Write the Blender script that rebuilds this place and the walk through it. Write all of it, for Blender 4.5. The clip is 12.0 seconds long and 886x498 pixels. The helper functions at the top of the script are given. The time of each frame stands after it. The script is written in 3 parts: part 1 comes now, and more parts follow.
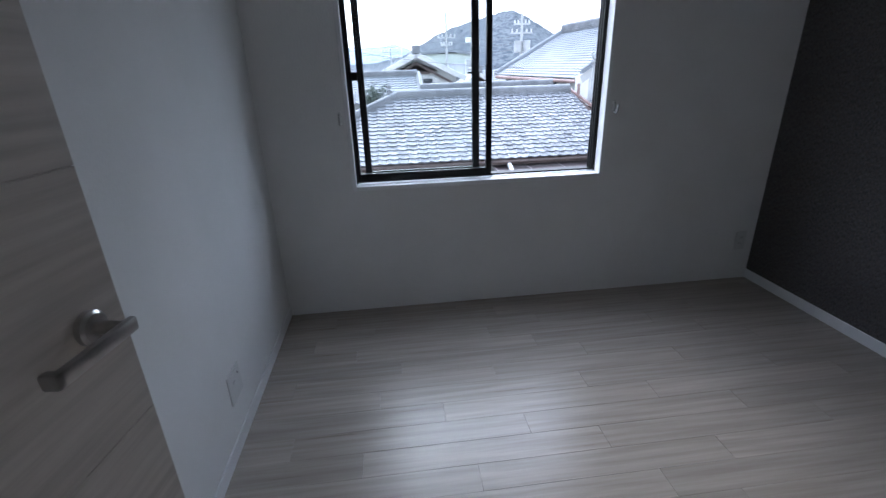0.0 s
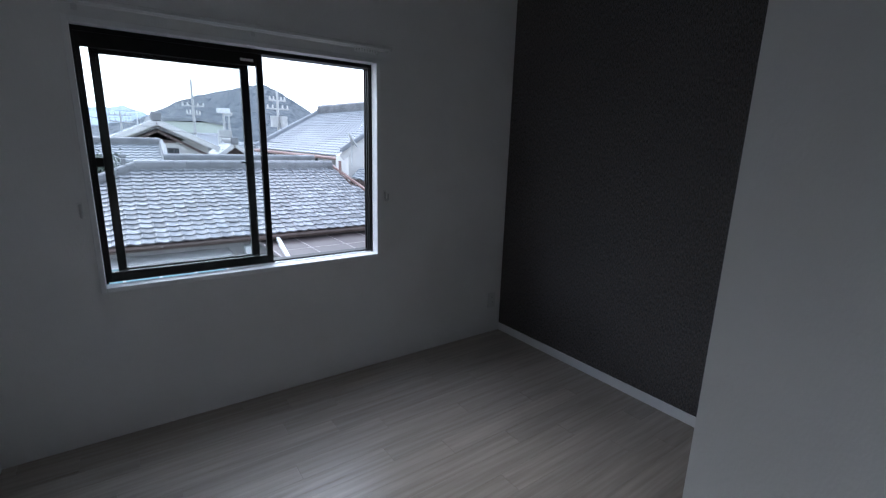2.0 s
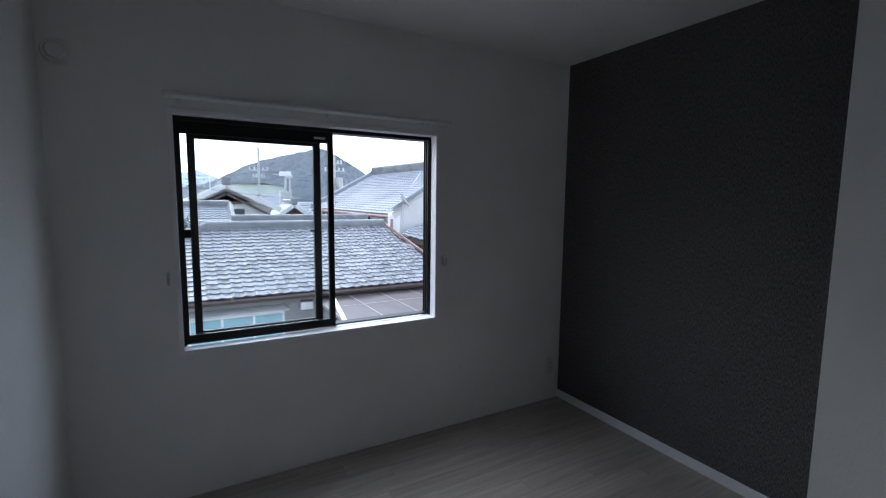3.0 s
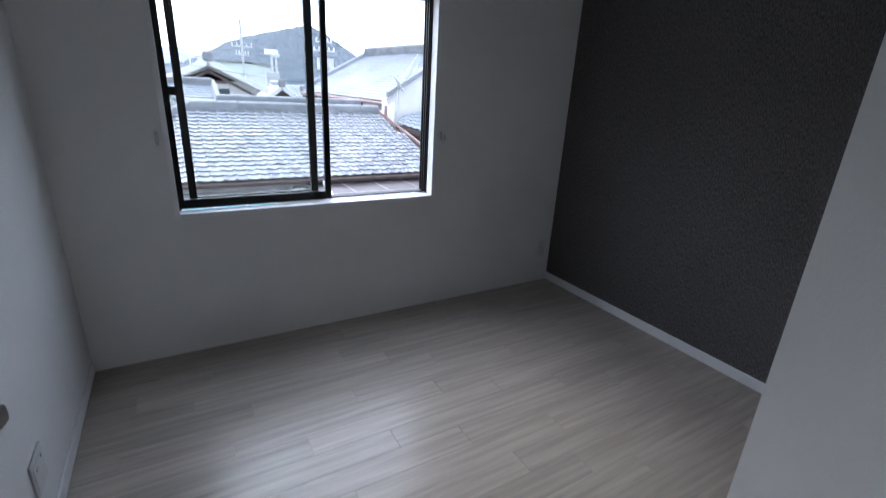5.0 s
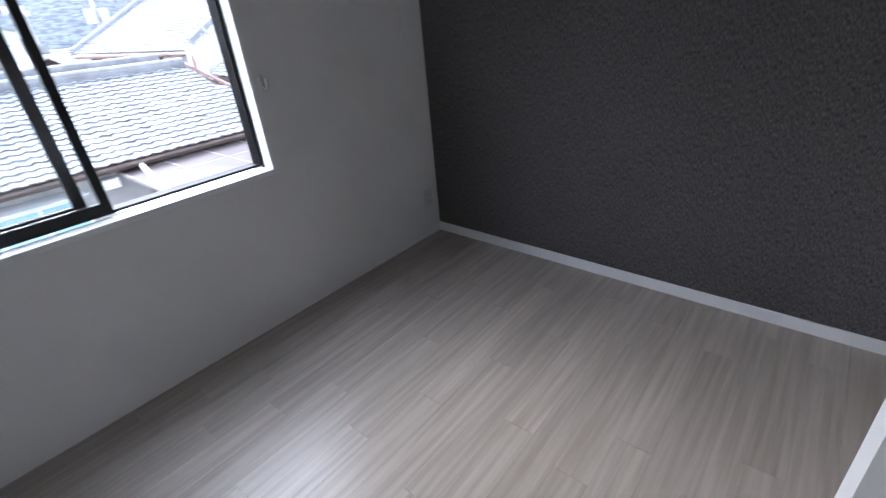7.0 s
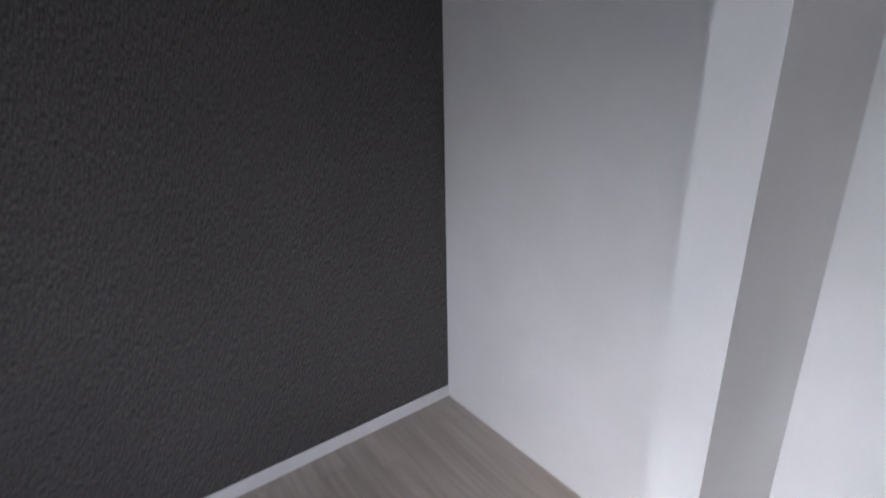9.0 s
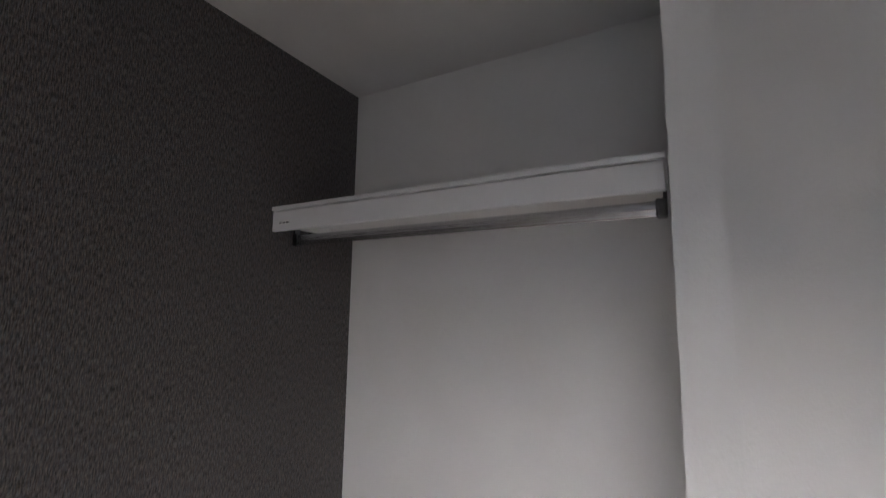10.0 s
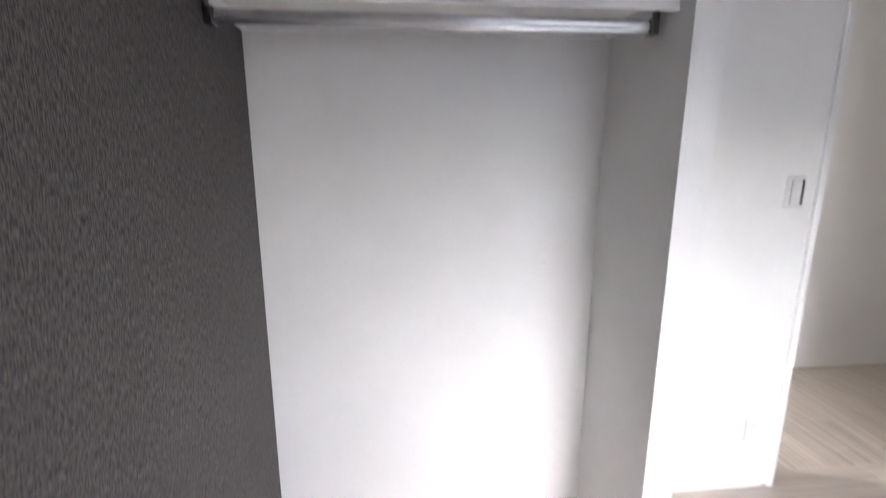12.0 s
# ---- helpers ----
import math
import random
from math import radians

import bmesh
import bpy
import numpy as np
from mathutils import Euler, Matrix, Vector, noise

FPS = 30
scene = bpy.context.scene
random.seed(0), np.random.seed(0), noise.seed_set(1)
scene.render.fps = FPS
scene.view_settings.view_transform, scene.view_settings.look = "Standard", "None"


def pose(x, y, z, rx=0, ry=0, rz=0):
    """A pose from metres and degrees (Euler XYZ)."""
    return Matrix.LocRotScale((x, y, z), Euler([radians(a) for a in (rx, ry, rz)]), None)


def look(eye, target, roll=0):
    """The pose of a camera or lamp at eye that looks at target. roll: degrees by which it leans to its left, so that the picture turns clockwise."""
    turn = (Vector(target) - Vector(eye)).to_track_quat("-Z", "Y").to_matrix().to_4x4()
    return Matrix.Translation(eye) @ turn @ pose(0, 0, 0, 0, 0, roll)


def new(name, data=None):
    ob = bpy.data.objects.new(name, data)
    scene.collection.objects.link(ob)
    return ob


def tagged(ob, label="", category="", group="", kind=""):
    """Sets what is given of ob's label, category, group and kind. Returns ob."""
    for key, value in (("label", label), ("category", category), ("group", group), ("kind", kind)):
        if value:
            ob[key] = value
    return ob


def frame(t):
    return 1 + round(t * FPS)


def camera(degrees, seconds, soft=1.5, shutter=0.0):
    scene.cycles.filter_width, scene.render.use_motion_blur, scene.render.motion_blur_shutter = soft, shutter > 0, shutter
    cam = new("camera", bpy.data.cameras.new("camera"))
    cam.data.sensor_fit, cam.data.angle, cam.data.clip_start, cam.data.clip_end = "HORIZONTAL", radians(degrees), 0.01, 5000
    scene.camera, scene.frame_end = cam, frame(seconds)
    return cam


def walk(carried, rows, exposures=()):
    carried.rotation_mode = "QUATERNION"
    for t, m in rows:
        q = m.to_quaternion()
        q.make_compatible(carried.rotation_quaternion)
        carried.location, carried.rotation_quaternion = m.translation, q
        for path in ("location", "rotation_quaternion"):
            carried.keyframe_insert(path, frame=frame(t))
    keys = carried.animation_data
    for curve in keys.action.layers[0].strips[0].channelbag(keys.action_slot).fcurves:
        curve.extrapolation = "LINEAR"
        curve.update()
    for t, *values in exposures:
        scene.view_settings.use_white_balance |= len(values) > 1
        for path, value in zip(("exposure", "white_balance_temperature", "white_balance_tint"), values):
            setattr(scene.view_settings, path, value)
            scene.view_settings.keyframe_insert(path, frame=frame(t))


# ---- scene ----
# Camera: seconds, x, y, z, pitch, roll, yaw
PATH = [
    (0.0, 0.644, 0.077, 1.315, -21.72, 1.77, -6.95),
    (0.5, 0.623, 0.078, 1.326, -20.80, 0.66, -15.87),
    (1.0, 0.569, 0.059, 1.361, -18.79, 1.01, -28.32),
    (1.5, 0.528, 0.028, 1.397, -15.95, -0.20, -34.20),
    (2.0, 0.542, 0.049, 1.415, -13.10, -1.60, -35.57),
    (2.5, 0.521, 0.080, 1.447, -9.81, -0.24, -31.28),
    (4.3, 0.428, 0.048, 1.494, -2.11, -0.45, -28.90),
    (4.5, 0.444, 0.065, 1.455, -7.20, -1.51, -29.29),
    (5.0, 0.469, 0.085, 1.361, -19.43, -2.89, -30.05),
    (5.5, 0.508, 0.111, 1.299, -28.55, -3.54, -31.23),
    (6.0, 0.592, 0.180, 1.271, -32.91, -2.09, -29.76),
    (6.5, 0.705, 0.364, 1.270, -28.48, 1.05, -35.42),
    (6.7, 0.762, 0.472, 1.293, -27.79, 2.73, -40.76),
    (8.3, 1.132, 1.094, 1.309, -33.12, 3.08, -104.13),
    (8.5, 1.197, 1.114, 1.291, -31.39, 2.04, -112.37),
    (9.0, 1.366, 1.152, 1.341, -17.32, 0.98, -127.26),
    (9.5, 1.497, 1.295, 1.425, -2.99, 0.15, -142.99),
    (10.0, 1.640, 1.421, 1.508, 7.69, -0.83, -150.60),
    (10.5, 1.826, 1.397, 1.537, 14.47, -0.34, -156.54),
    (11.0, 2.049, 1.374, 1.544, 12.61, -0.26, -166.18),
    (11.5, 2.309, 1.445, 1.518, 4.06, 0.55, -180.17),
    (11.8, 2.372, 1.509, 1.463, -3.93, 0.63, -183.12),
    (12.0, 2.383, 1.574, 1.412, -12.09, -0.07, -185.15),
]
cam = camera(88.92, 12.0, soft=1.25, shutter=0.25)
walk(cam, [(t, pose(x, y, z, 90 + p, r, w)) for t, x, y, z, p, r, w in PATH],
     exposures=[(0.0, 0.85, 5500, 11), (2.5, 0.4, 5600, 10), (4.5, 0.75, 5650, 11), (5.5, 1.2, 5600, 12), (6.5, 1.45, 5700, 13), (8.5, 2.0, 5900, 16), (9.5, 1.6, 6150, 17),
                (10.0, 1.8, 6600, 17), (10.5, 2.25, 6850, 16), (11.0, 2.9, 6850, 16), (11.5, 3.25, 6650, 16), (12.0, 2.95, 6350, 16)])

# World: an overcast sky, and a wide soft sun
SUN_EL, SUN_AZ = 36, 349
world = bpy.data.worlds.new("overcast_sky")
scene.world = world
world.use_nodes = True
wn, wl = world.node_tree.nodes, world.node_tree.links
sky = wn.new("ShaderNodeTexSky")
sky.sky_type, sky.sun_disc = "NISHITA", False
sky.sun_elevation, sky.sun_rotation = radians(SUN_EL), radians(SUN_AZ)
sky.air_density, sky.dust_density = 1.0, 1.0
pale = wn.new("ShaderNodeHueSaturation")
pale.inputs["Saturation"].default_value = 0.3
wl.new(sky.outputs[0], pale.inputs["Color"])
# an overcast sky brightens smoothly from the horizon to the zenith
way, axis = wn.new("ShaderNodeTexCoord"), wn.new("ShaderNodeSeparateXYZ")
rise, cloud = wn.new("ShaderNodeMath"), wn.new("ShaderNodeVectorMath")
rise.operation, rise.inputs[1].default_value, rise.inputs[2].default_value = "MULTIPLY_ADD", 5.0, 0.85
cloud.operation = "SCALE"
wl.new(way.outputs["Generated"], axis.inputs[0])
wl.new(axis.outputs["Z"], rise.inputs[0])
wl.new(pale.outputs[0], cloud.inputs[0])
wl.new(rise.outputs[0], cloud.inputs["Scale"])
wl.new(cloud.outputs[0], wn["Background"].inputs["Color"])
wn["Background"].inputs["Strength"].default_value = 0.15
sun = new("sun", bpy.data.lights.new("sun", "SUN"))
sun.data.energy, sun.data.angle, sun.data.color = 0.36, radians(75), (1.0, 1.0, 1.0)
az, el = radians(SUN_AZ), radians(SUN_EL)
sun.matrix_world = look((Vector((math.sin(az) * math.cos(el), math.cos(az) * math.cos(el), math.sin(el))) * 30), (0, 0, 0))

# ---------------------------------------------------------------- materials


def mat(name, color, rough=0.6, metal=0.0, color2=None, scale=8.0, stretch=(1, 1, 1), bump=0.0, bump_scale=60.0,
        bump_stretch=(1, 1, 1), vary=0.0, detail=6.0, rough_var=0.0, coords="Object", lo=0.35, hi=0.65, spec=0.5):
    m = bpy.data.materials.new(name)
    m.use_nodes = True
    n, l = m.node_tree.nodes, m.node_tree.links
    b = n["Principled BSDF"]
    b.inputs["Roughness"].default_value, b.inputs["Metallic"].default_value = rough, metal
    b.inputs["Specular IOR Level"].default_value = spec
    b.inputs["Base Color"].default_value = (*color, 1)
    tc = n.new("ShaderNodeTexCoord")
    info = n.new("ShaderNodeObjectInfo")

    def field(sc, st):
        mp = n.new("ShaderNodeMapping")
        mp.inputs["Scale"].default_value = st
        l.new(tc.outputs[coords], mp.inputs["Vector"])
        if vary:
            sh = n.new("ShaderNodeVectorMath")
            sh.operation = "SCALE"
            sh.inputs[0].default_value = (37.0, 53.0, 71.0)
            l.new(info.outputs["Random"], sh.inputs["Scale"])
            l.new(sh.outputs[0], mp.inputs["Location"])
        t = n.new("ShaderNodeTexNoise")
        t.inputs["Scale"].default_value, t.inputs["Detail"].default_value = sc, detail
        l.new(mp.outputs[0], t.inputs["Vector"])
        return t

    if color2:
        t = field(scale, stretch)
        r = n.new("ShaderNodeValToRGB")
        r.color_ramp.elements[0].position, r.color_ramp.elements[1].position = lo, hi
        r.color_ramp.elements[0].color, r.color_ramp.elements[1].color = (*color, 1), (*color2, 1)
        l.new(t.outputs["Fac"], r.inputs["Fac"])
        out = r.outputs["Color"]
        if vary:
            hs = n.new("ShaderNodeHueSaturation")
            mr = n.new("ShaderNodeMapRange")
            mr.inputs["To Min"].default_value, mr.inputs["To Max"].default_value = 1 - vary, 1 + vary
            l.new(info.outputs["Random"], mr.inputs["Value"])
            l.new(mr.outputs[0], hs.inputs["Value"])
            l.new(out, hs.inputs["Color"])
            out = hs.outputs["Color"]
        l.new(out, b.inputs["Base Color"])
        if rough_var:
            rr = n.new("ShaderNodeMapRange")
            rr.inputs["To Min"].default_value, rr.inputs["To Max"].default_value = rough - rough_var, rough + rough_var
            l.new(t.outputs["Fac"], rr.inputs["Value"])
            l.new(rr.outputs[0], b.inputs["Roughness"])
    if bump:
        t = field(bump_scale, bump_stretch)
        bp = n.new("ShaderNodeBump")
        bp.inputs["Strength"].default_value, bp.inputs["Distance"].default_value = bump, 0.004
        l.new(t.outputs["Fac"], bp.inputs["Height"])
        l.new(bp.outputs[0], b.inputs["Normal"])
    return m


PAPER = mat("white_wallpaper", (0.76, 0.755, 0.74), 0.75, color2=(0.80, 0.795, 0.785), scale=3, bump=0.25, bump_scale=160, bump_stretch=(1, 1, 0.5))
CEIL = mat("ceiling_paper", (0.76, 0.75, 0.73), 0.85, color2=(0.79, 0.785, 0.77), scale=4, bump=0.2, bump_scale=180)
TRIM = mat("white_trim_foil", (0.78, 0.78, 0.78), 0.4, color2=(0.82, 0.82, 0.82), scale=5)
PLASTIC = mat("white_plastic", (0.66, 0.66, 0.645), 0.35, color2=(0.69, 0.69, 0.675), scale=20)
PLANK = mat("pale_oak_laminate", (0.345, 0.298, 0.25), 0.30, color2=(0.475, 0.425, 0.37), scale=5.0, stretch=(0.45, 9, 1),
            bump=0.05, bump_scale=9, bump_stretch=(1.2, 40, 1), vary=0.08, rough_var=0.06, lo=0.3, hi=0.7)
GROOVE = mat("plank_core", (0.42, 0.38, 0.33), 0.6, color2=(0.5, 0.46, 0.41), scale=30)
DOORWOOD = mat("greige_wood_foil", (0.38, 0.335, 0.29), 0.45, color2=(0.54, 0.485, 0.43), scale=4, stretch=(0.7, 1, 12), bump=0.1, bump_scale=12, bump_stretch=(1, 1, 30), lo=0.3, hi=0.7)
SATIN = mat("satin_nickel", (0.42, 0.40, 0.38), 0.28, 1.0, color2=(0.5, 0.48, 0.46), scale=40)
ALU = mat("aluminium", (0.62, 0.63, 0.65), 0.25, 1.0, color2=(0.7, 0.71, 0.73), scale=30, stretch=(0.1, 5, 5))
BLACKALU = mat("black_anodised_frame", (0.007, 0.0065, 0.006), 0.5, 0.0, color2=(0.011, 0.010, 0.009), scale=20, spec=0.25)
DARKPL = mat("dark_plastic", (0.05, 0.05, 0.05), 0.4, color2=(0.07, 0.07, 0.07), scale=20)
CARD = mat("label_paper", (0.8, 0.8, 0.78), 0.6, color2=(0.84, 0.84, 0.82), scale=40)
HOOKPL = mat("grey_translucent_plastic", (0.40, 0.40, 0.39), 0.3, color2=(0.46, 0.46, 0.45), scale=30)
CHROME = mat("dark_chrome", (0.16, 0.16, 0.165), 0.2, 1.0, color2=(0.24, 0.24, 0.245), scale=40)
INK = mat("label_ink", (0.03, 0.03, 0.03), 0.6)


def accent():
    """Charcoal woven wallpaper: fine upright threads, crossed by weft, with brown and blue-grey flecks."""
    m = mat("charcoal_wallpaper", (0.06, 0.055, 0.053), 0.75, bump=1.0, bump_scale=80, bump_stretch=(1, 5.5, 0.75), detail=3.0, spec=0.25)
    n, l = m.node_tree.nodes, m.node_tree.links
    tc = n.new("ShaderNodeTexCoord")

    def threads(scale, stretch, lo, hi, c0, c1):
        mp, t, r = n.new("ShaderNodeMapping"), n.new("ShaderNodeTexNoise"), n.new("ShaderNodeValToRGB")
        mp.inputs["Scale"].default_value = stretch
        t.inputs["Scale"].default_value, t.inputs["Detail"].default_value = scale, 3.0
        r.color_ramp.elements[0].position, r.color_ramp.elements[1].position = lo, hi
        r.color_ramp.elements[0].color, r.color_ramp.elements[1].color = (*c0, 1), (*c1, 1)
        l.new(tc.outputs["Object"], mp.inputs["Vector"])
        l.new(mp.outputs[0], t.inputs["Vector"])
        l.new(t.outputs["Fac"], r.inputs["Fac"])
        return r.outputs["Color"]

    def mix(kind, fac, one, two):
        x = n.new("ShaderNodeMix")
        x.data_type, x.blend_type = "RGBA", kind
        x.inputs["Factor"].default_value = fac
        l.new(one, x.inputs[6])
        l.new(two, x.inputs[7])
        return x.outputs[2]

    hue = threads(40, (1, 7, 1.0), 0.40, 0.62, (0.108, 0.093, 0.085), (0.085, 0.087, 0.092))
    warp = threads(80, (1, 5.5, 0.75), 0.36, 0.64, (0.42, 0.42, 0.42), (1.9, 1.9, 1.9))
    weft = threads(110, (1, 0.8, 3.2), 0.38, 0.62, (0.82, 0.82, 0.82), (1.12, 1.12, 1.12))
    broad = threads(2.5, (1, 1, 1), 0.3, 0.7, (0.94, 0.94, 0.94), (1.04, 1.04, 1.04))
    tint = mix("MULTIPLY", 1.0, mix("MULTIPLY", 1.0, mix("MULTIPLY", 1.0, hue, warp), weft), broad)
    l.new(tint, n["Principled BSDF"].inputs["Base Color"])
    return m


ACCENT = accent()


def glass(name, tint=(1, 1, 1), rough=0.0):
    m = bpy.data.materials.new(name)
    m.use_nodes = True
    n, l = m.node_tree.nodes, m.node_tree.links
    n.remove(n["Principled BSDF"])
    tr, gl, mx = (n.new("ShaderNodeBsdfTransparent"), n.new("ShaderNodeBsdfGlossy"), n.new("ShaderNodeMixShader"))
    tr.inputs["Color"].default_value = (*tint, 1)
    gl.inputs["Roughness"].default_value = rough
    mx.inputs[0].default_value = 0.02
    l.new(tr.outputs[0], mx.inputs[1])
    l.new(gl.outputs[0], mx.inputs[2])
    l.new(mx.outputs[0], n["Material Output"].inputs["Surface"])
    return m


LAMP = mat("warm_diffuser", (0.9, 0.85, 0.75), 0.5)
LAMP.node_tree.nodes["Principled BSDF"].inputs["Emission Color"].default_value = (1.0, 0.86, 0.68, 1)
LAMP.node_tree.nodes["Principled BSDF"].inputs["Emission Strength"].default_value = 6.0
GLASS = glass("window_glass", (0.97, 0.98, 0.98))

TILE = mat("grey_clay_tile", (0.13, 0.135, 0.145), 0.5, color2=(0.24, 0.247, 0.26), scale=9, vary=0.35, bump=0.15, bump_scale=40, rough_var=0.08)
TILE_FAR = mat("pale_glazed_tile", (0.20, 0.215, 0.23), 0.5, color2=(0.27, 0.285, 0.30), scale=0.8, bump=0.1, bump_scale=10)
RIDGE = mat("ridge_tile", (0.17, 0.173, 0.18), 0.45, color2=(0.25, 0.254, 0.26), scale=3, bump=0.2, bump_scale=20)
RENDERWALL = mat("grey_render", (0.33, 0.325, 0.32), 0.85, color2=(0.40, 0.395, 0.39), scale=1.5, bump=0.2, bump_scale=60)
PLASTER = mat("white_plaster", (0.56, 0.55, 0.53), 0.85, color2=(0.64, 0.63, 0.61), scale=1.2, bump=0.1, bump_scale=40)
BROWN = mat("brown_timber", (0.065, 0.045, 0.038), 0.6, color2=(0.11, 0.078, 0.065), scale=3, stretch=(1, 1, 5))
COPPER = mat("copper_gutter", (0.24, 0.15, 0.13), 0.5, color2=(0.31, 0.21, 0.185), scale=3)
POLY = mat("brown_polycarbonate", (0.05, 0.037, 0.036), 0.5, color2=(0.07, 0.054, 0.052), scale=2)
RAFTER = mat("bronze_rafter", (0.22, 0.19, 0.185), 0.5, color2=(0.27, 0.24, 0.23), scale=3)
AQUA = mat("aqua_obscured_glass", (0.30, 0.48, 0.53), 0.2, color2=(0.36, 0.54, 0.58), scale=3)
DARKGL = mat("dark_window_glass", (0.05, 0.055, 0.06), 0.1, color2=(0.07, 0.075, 0.08), scale=3)
CONC = mat("weathered_concrete", (0.44, 0.44, 0.43), 0.8, color2=(0.54, 0.54, 0.53), scale=2)
GREENISH = mat("pale_green_cladding", (0.50, 0.55, 0.47), 0.7, color2=(0.57, 0.61, 0.54), scale=0.4)
SLATE = mat("dark_slate_roof", (0.13, 0.14, 0.16), 0.6, color2=(0.18, 0.19, 0.21), scale=2)
# forest green greyed and blued: the haze is painted into this colour
FOREST = mat("forest_haze_tint", (0.055, 0.07, 0.085), 0.95, color2=(0.115, 0.13, 0.14), scale=0.28, detail=8, lo=0.42, hi=0.58)
# distance haze is put into the far mountains' colour as pale blue
FARHILL = mat("far_hill_haze_blue", (0.30, 0.36, 0.44), 0.95, color2=(0.34, 0.40, 0.47), scale=0.01)
EARTH = mat("grey_ground", (0.16, 0.155, 0.145), 0.9, color2=(0.24, 0.235, 0.22), scale=0.6, bump=0.2, bump_scale=5)
LEAF = mat("dark_foliage", (0.055, 0.075, 0.055), 0.7, color2=(0.11, 0.13, 0.10), scale=6)

# ---------------------------------------------------------------- mesh helpers


def add_box(bm, x0, x1, y0, y1, z0, z1, bevel=0.0, segs=1):
    ret = bmesh.ops.create_cube(bm, size=1.0)
    vs = ret["verts"]
    bmesh.ops.scale(bm, vec=(x1 - x0, y1 - y0, z1 - z0), verts=vs)
    bmesh.ops.translate(bm, vec=((x0 + x1) / 2, (y0 + y1) / 2, (z0 + z1) / 2), verts=vs)
    if bevel:
        es = list({e for v in vs for e in v.link_edges})
        bmesh.ops.bevel(bm, geom=es, offset=bevel, segments=segs, profile=0.5, affect="EDGES")


def box(*a, **k):
    bm = bmesh.new()
    add_box(bm, *a, **k)
    return bm


def boxes(*lst, bevel=0.0):
    bm = bmesh.new()
    for a in lst:
        add_box(bm, *a, bevel=bevel)
    return bm


def cyl(p, q, r, n=16, r2=None, bm=None):
    bm = bm or bmesh.new()
    p, q = Vector(p), Vector(q)
    d = q - p
    m = Matrix.Translation((p + q) / 2) @ d.to_track_quat("Z", "Y").to_matrix().to_4x4()
    bmesh.ops.create_cone(bm, cap_ends=True, segments=n, radius1=r, radius2=r if r2 is None else r2, depth=d.length, matrix=m)
    return bm


def tube(points, r, n=10):
    bm = bmesh.new()
    for a, b in zip(points, points[1:]):
        cyl(a, b, r, n, bm=bm)
        bmesh.ops.create_icosphere(bm, subdivisions=1, radius=r, matrix=Matrix.Translation(b))
    return bm


def mesh(name, bm, material, smooth=False):
    me = bpy.data.meshes.new(name)
    bmesh.ops.recalc_face_normals(bm, faces=bm.faces)
    bm.to_mesh(me)
    bm.free()
    me.materials.append(material)
    if smooth:
        for p in me.polygons:
            p.use_smooth = True
        me.set_sharp_from_angle(angle=radians(35))
    return me


def part(name, bm, material, parent, label="", smooth=False):
    ob = new(name, mesh(name, bm, material, smooth))
    ob.parent = parent
    return tagged(ob, label)


def thing(name, x, y, z, label, category, rz=0, group="", kind=""):
    ob = new(name)
    ob.empty_display_size = 0.05
    ob.matrix_world = pose(x, y, z, 0, 0, rz)
    return tagged(ob, label, category, group, kind)


def structure(name, bm, material, label, category="wall", smooth=False):
    return tagged(new(name, mesh(name, bm, material, smooth)), label, category, kind="structure")


# ---------------------------------------------------------------- the room
W, L, H, T = 2.874, 2.491, 2.41, 0.13
WX0, WX1, WZ0, WZ1 = 0.454, 1.809, 0.742, 1.847      # window opening
CW = 0.022
GX0, GX1, GY = 1.588, 1.678, 0.460                   # wing wall beside the closet
DX0, DX1, DZ = 0.058, 0.835, 2.045                   # doorway
HY = -1.0                                            # far wall of the hall
HX0, HX1 = -1.6, 2.9

wall_north = structure("wall_north", boxes((-T, WX0 - CW, L, L + T, -0.08, H), (WX1 + CW, W + T, L, L + T, -0.08, H), (WX0 - CW, WX1 + CW, L, L + T, -0.08, WZ0 - CW), (WX0 - CW, WX1 + CW, L, L + T, WZ1 + CW, H)),
                       PAPER, "white textured wallpaper wall around the window")
wall_east = structure("wall_east", box(W, W + T, 0, L, -0.08, H), ACCENT, "charcoal woven wallpaper accent wall")
wall_west = structure("wall_west", box(-T, 0, 0, L, -0.08, H), PAPER, "plain white wallpaper wall")
wall_south = structure("wall_south", boxes((HX0, DX0, -T, 0, -0.08, H), (DX1, W + T, -T, 0, -0.08, H), (DX0, DX1, -T, 0, DZ, H)), PAPER,
                       "white wallpaper wall with the doorway and closet back")
wall_wing = structure("wall_wing", box(GX0, GX1, 0, GY, -0.08, H), PAPER, "short white wing wall beside the closet")
ceiling = structure("ceiling", box(-T, W + T, -T, L + T, H, H + 0.1), CEIL, "plain off-white papered ceiling", "ceiling")
floor = structure("floor", boxes((HX0, HX1, HY - 0.05, -T, -0.08, -0.012), (-T, W + T, -T, L, -0.08, -0.012), (HX0, -T, -T, 0, -0.08, -0.012)), GROOVE, "pale greige wood laminate floor", "floor")
wall_hall = structure("wall_hall", boxes((HX0, HX1, HY - T, HY, -0.012, 2.3)), PAPER, "white wallpaper wall across the hall")
wall_hall_west = structure("wall_hall_west", box(HX0 - T, HX0, HY - T, 0, -0.012, 2.3), PAPER, "white wall at the hall end")
wall_hall_east = structure("wall_hall_east", box(HX1, HX1 + T, HY - T, -T, -0.012, 2.3), PAPER, "white wall at the hall end")
ceiling_hall = structure("ceiling_hall", box(HX0 - T, HX1 + T, HY - T, -T, 2.3, 2.38), CEIL, "low off-white ceiling of the hall", "ceiling")
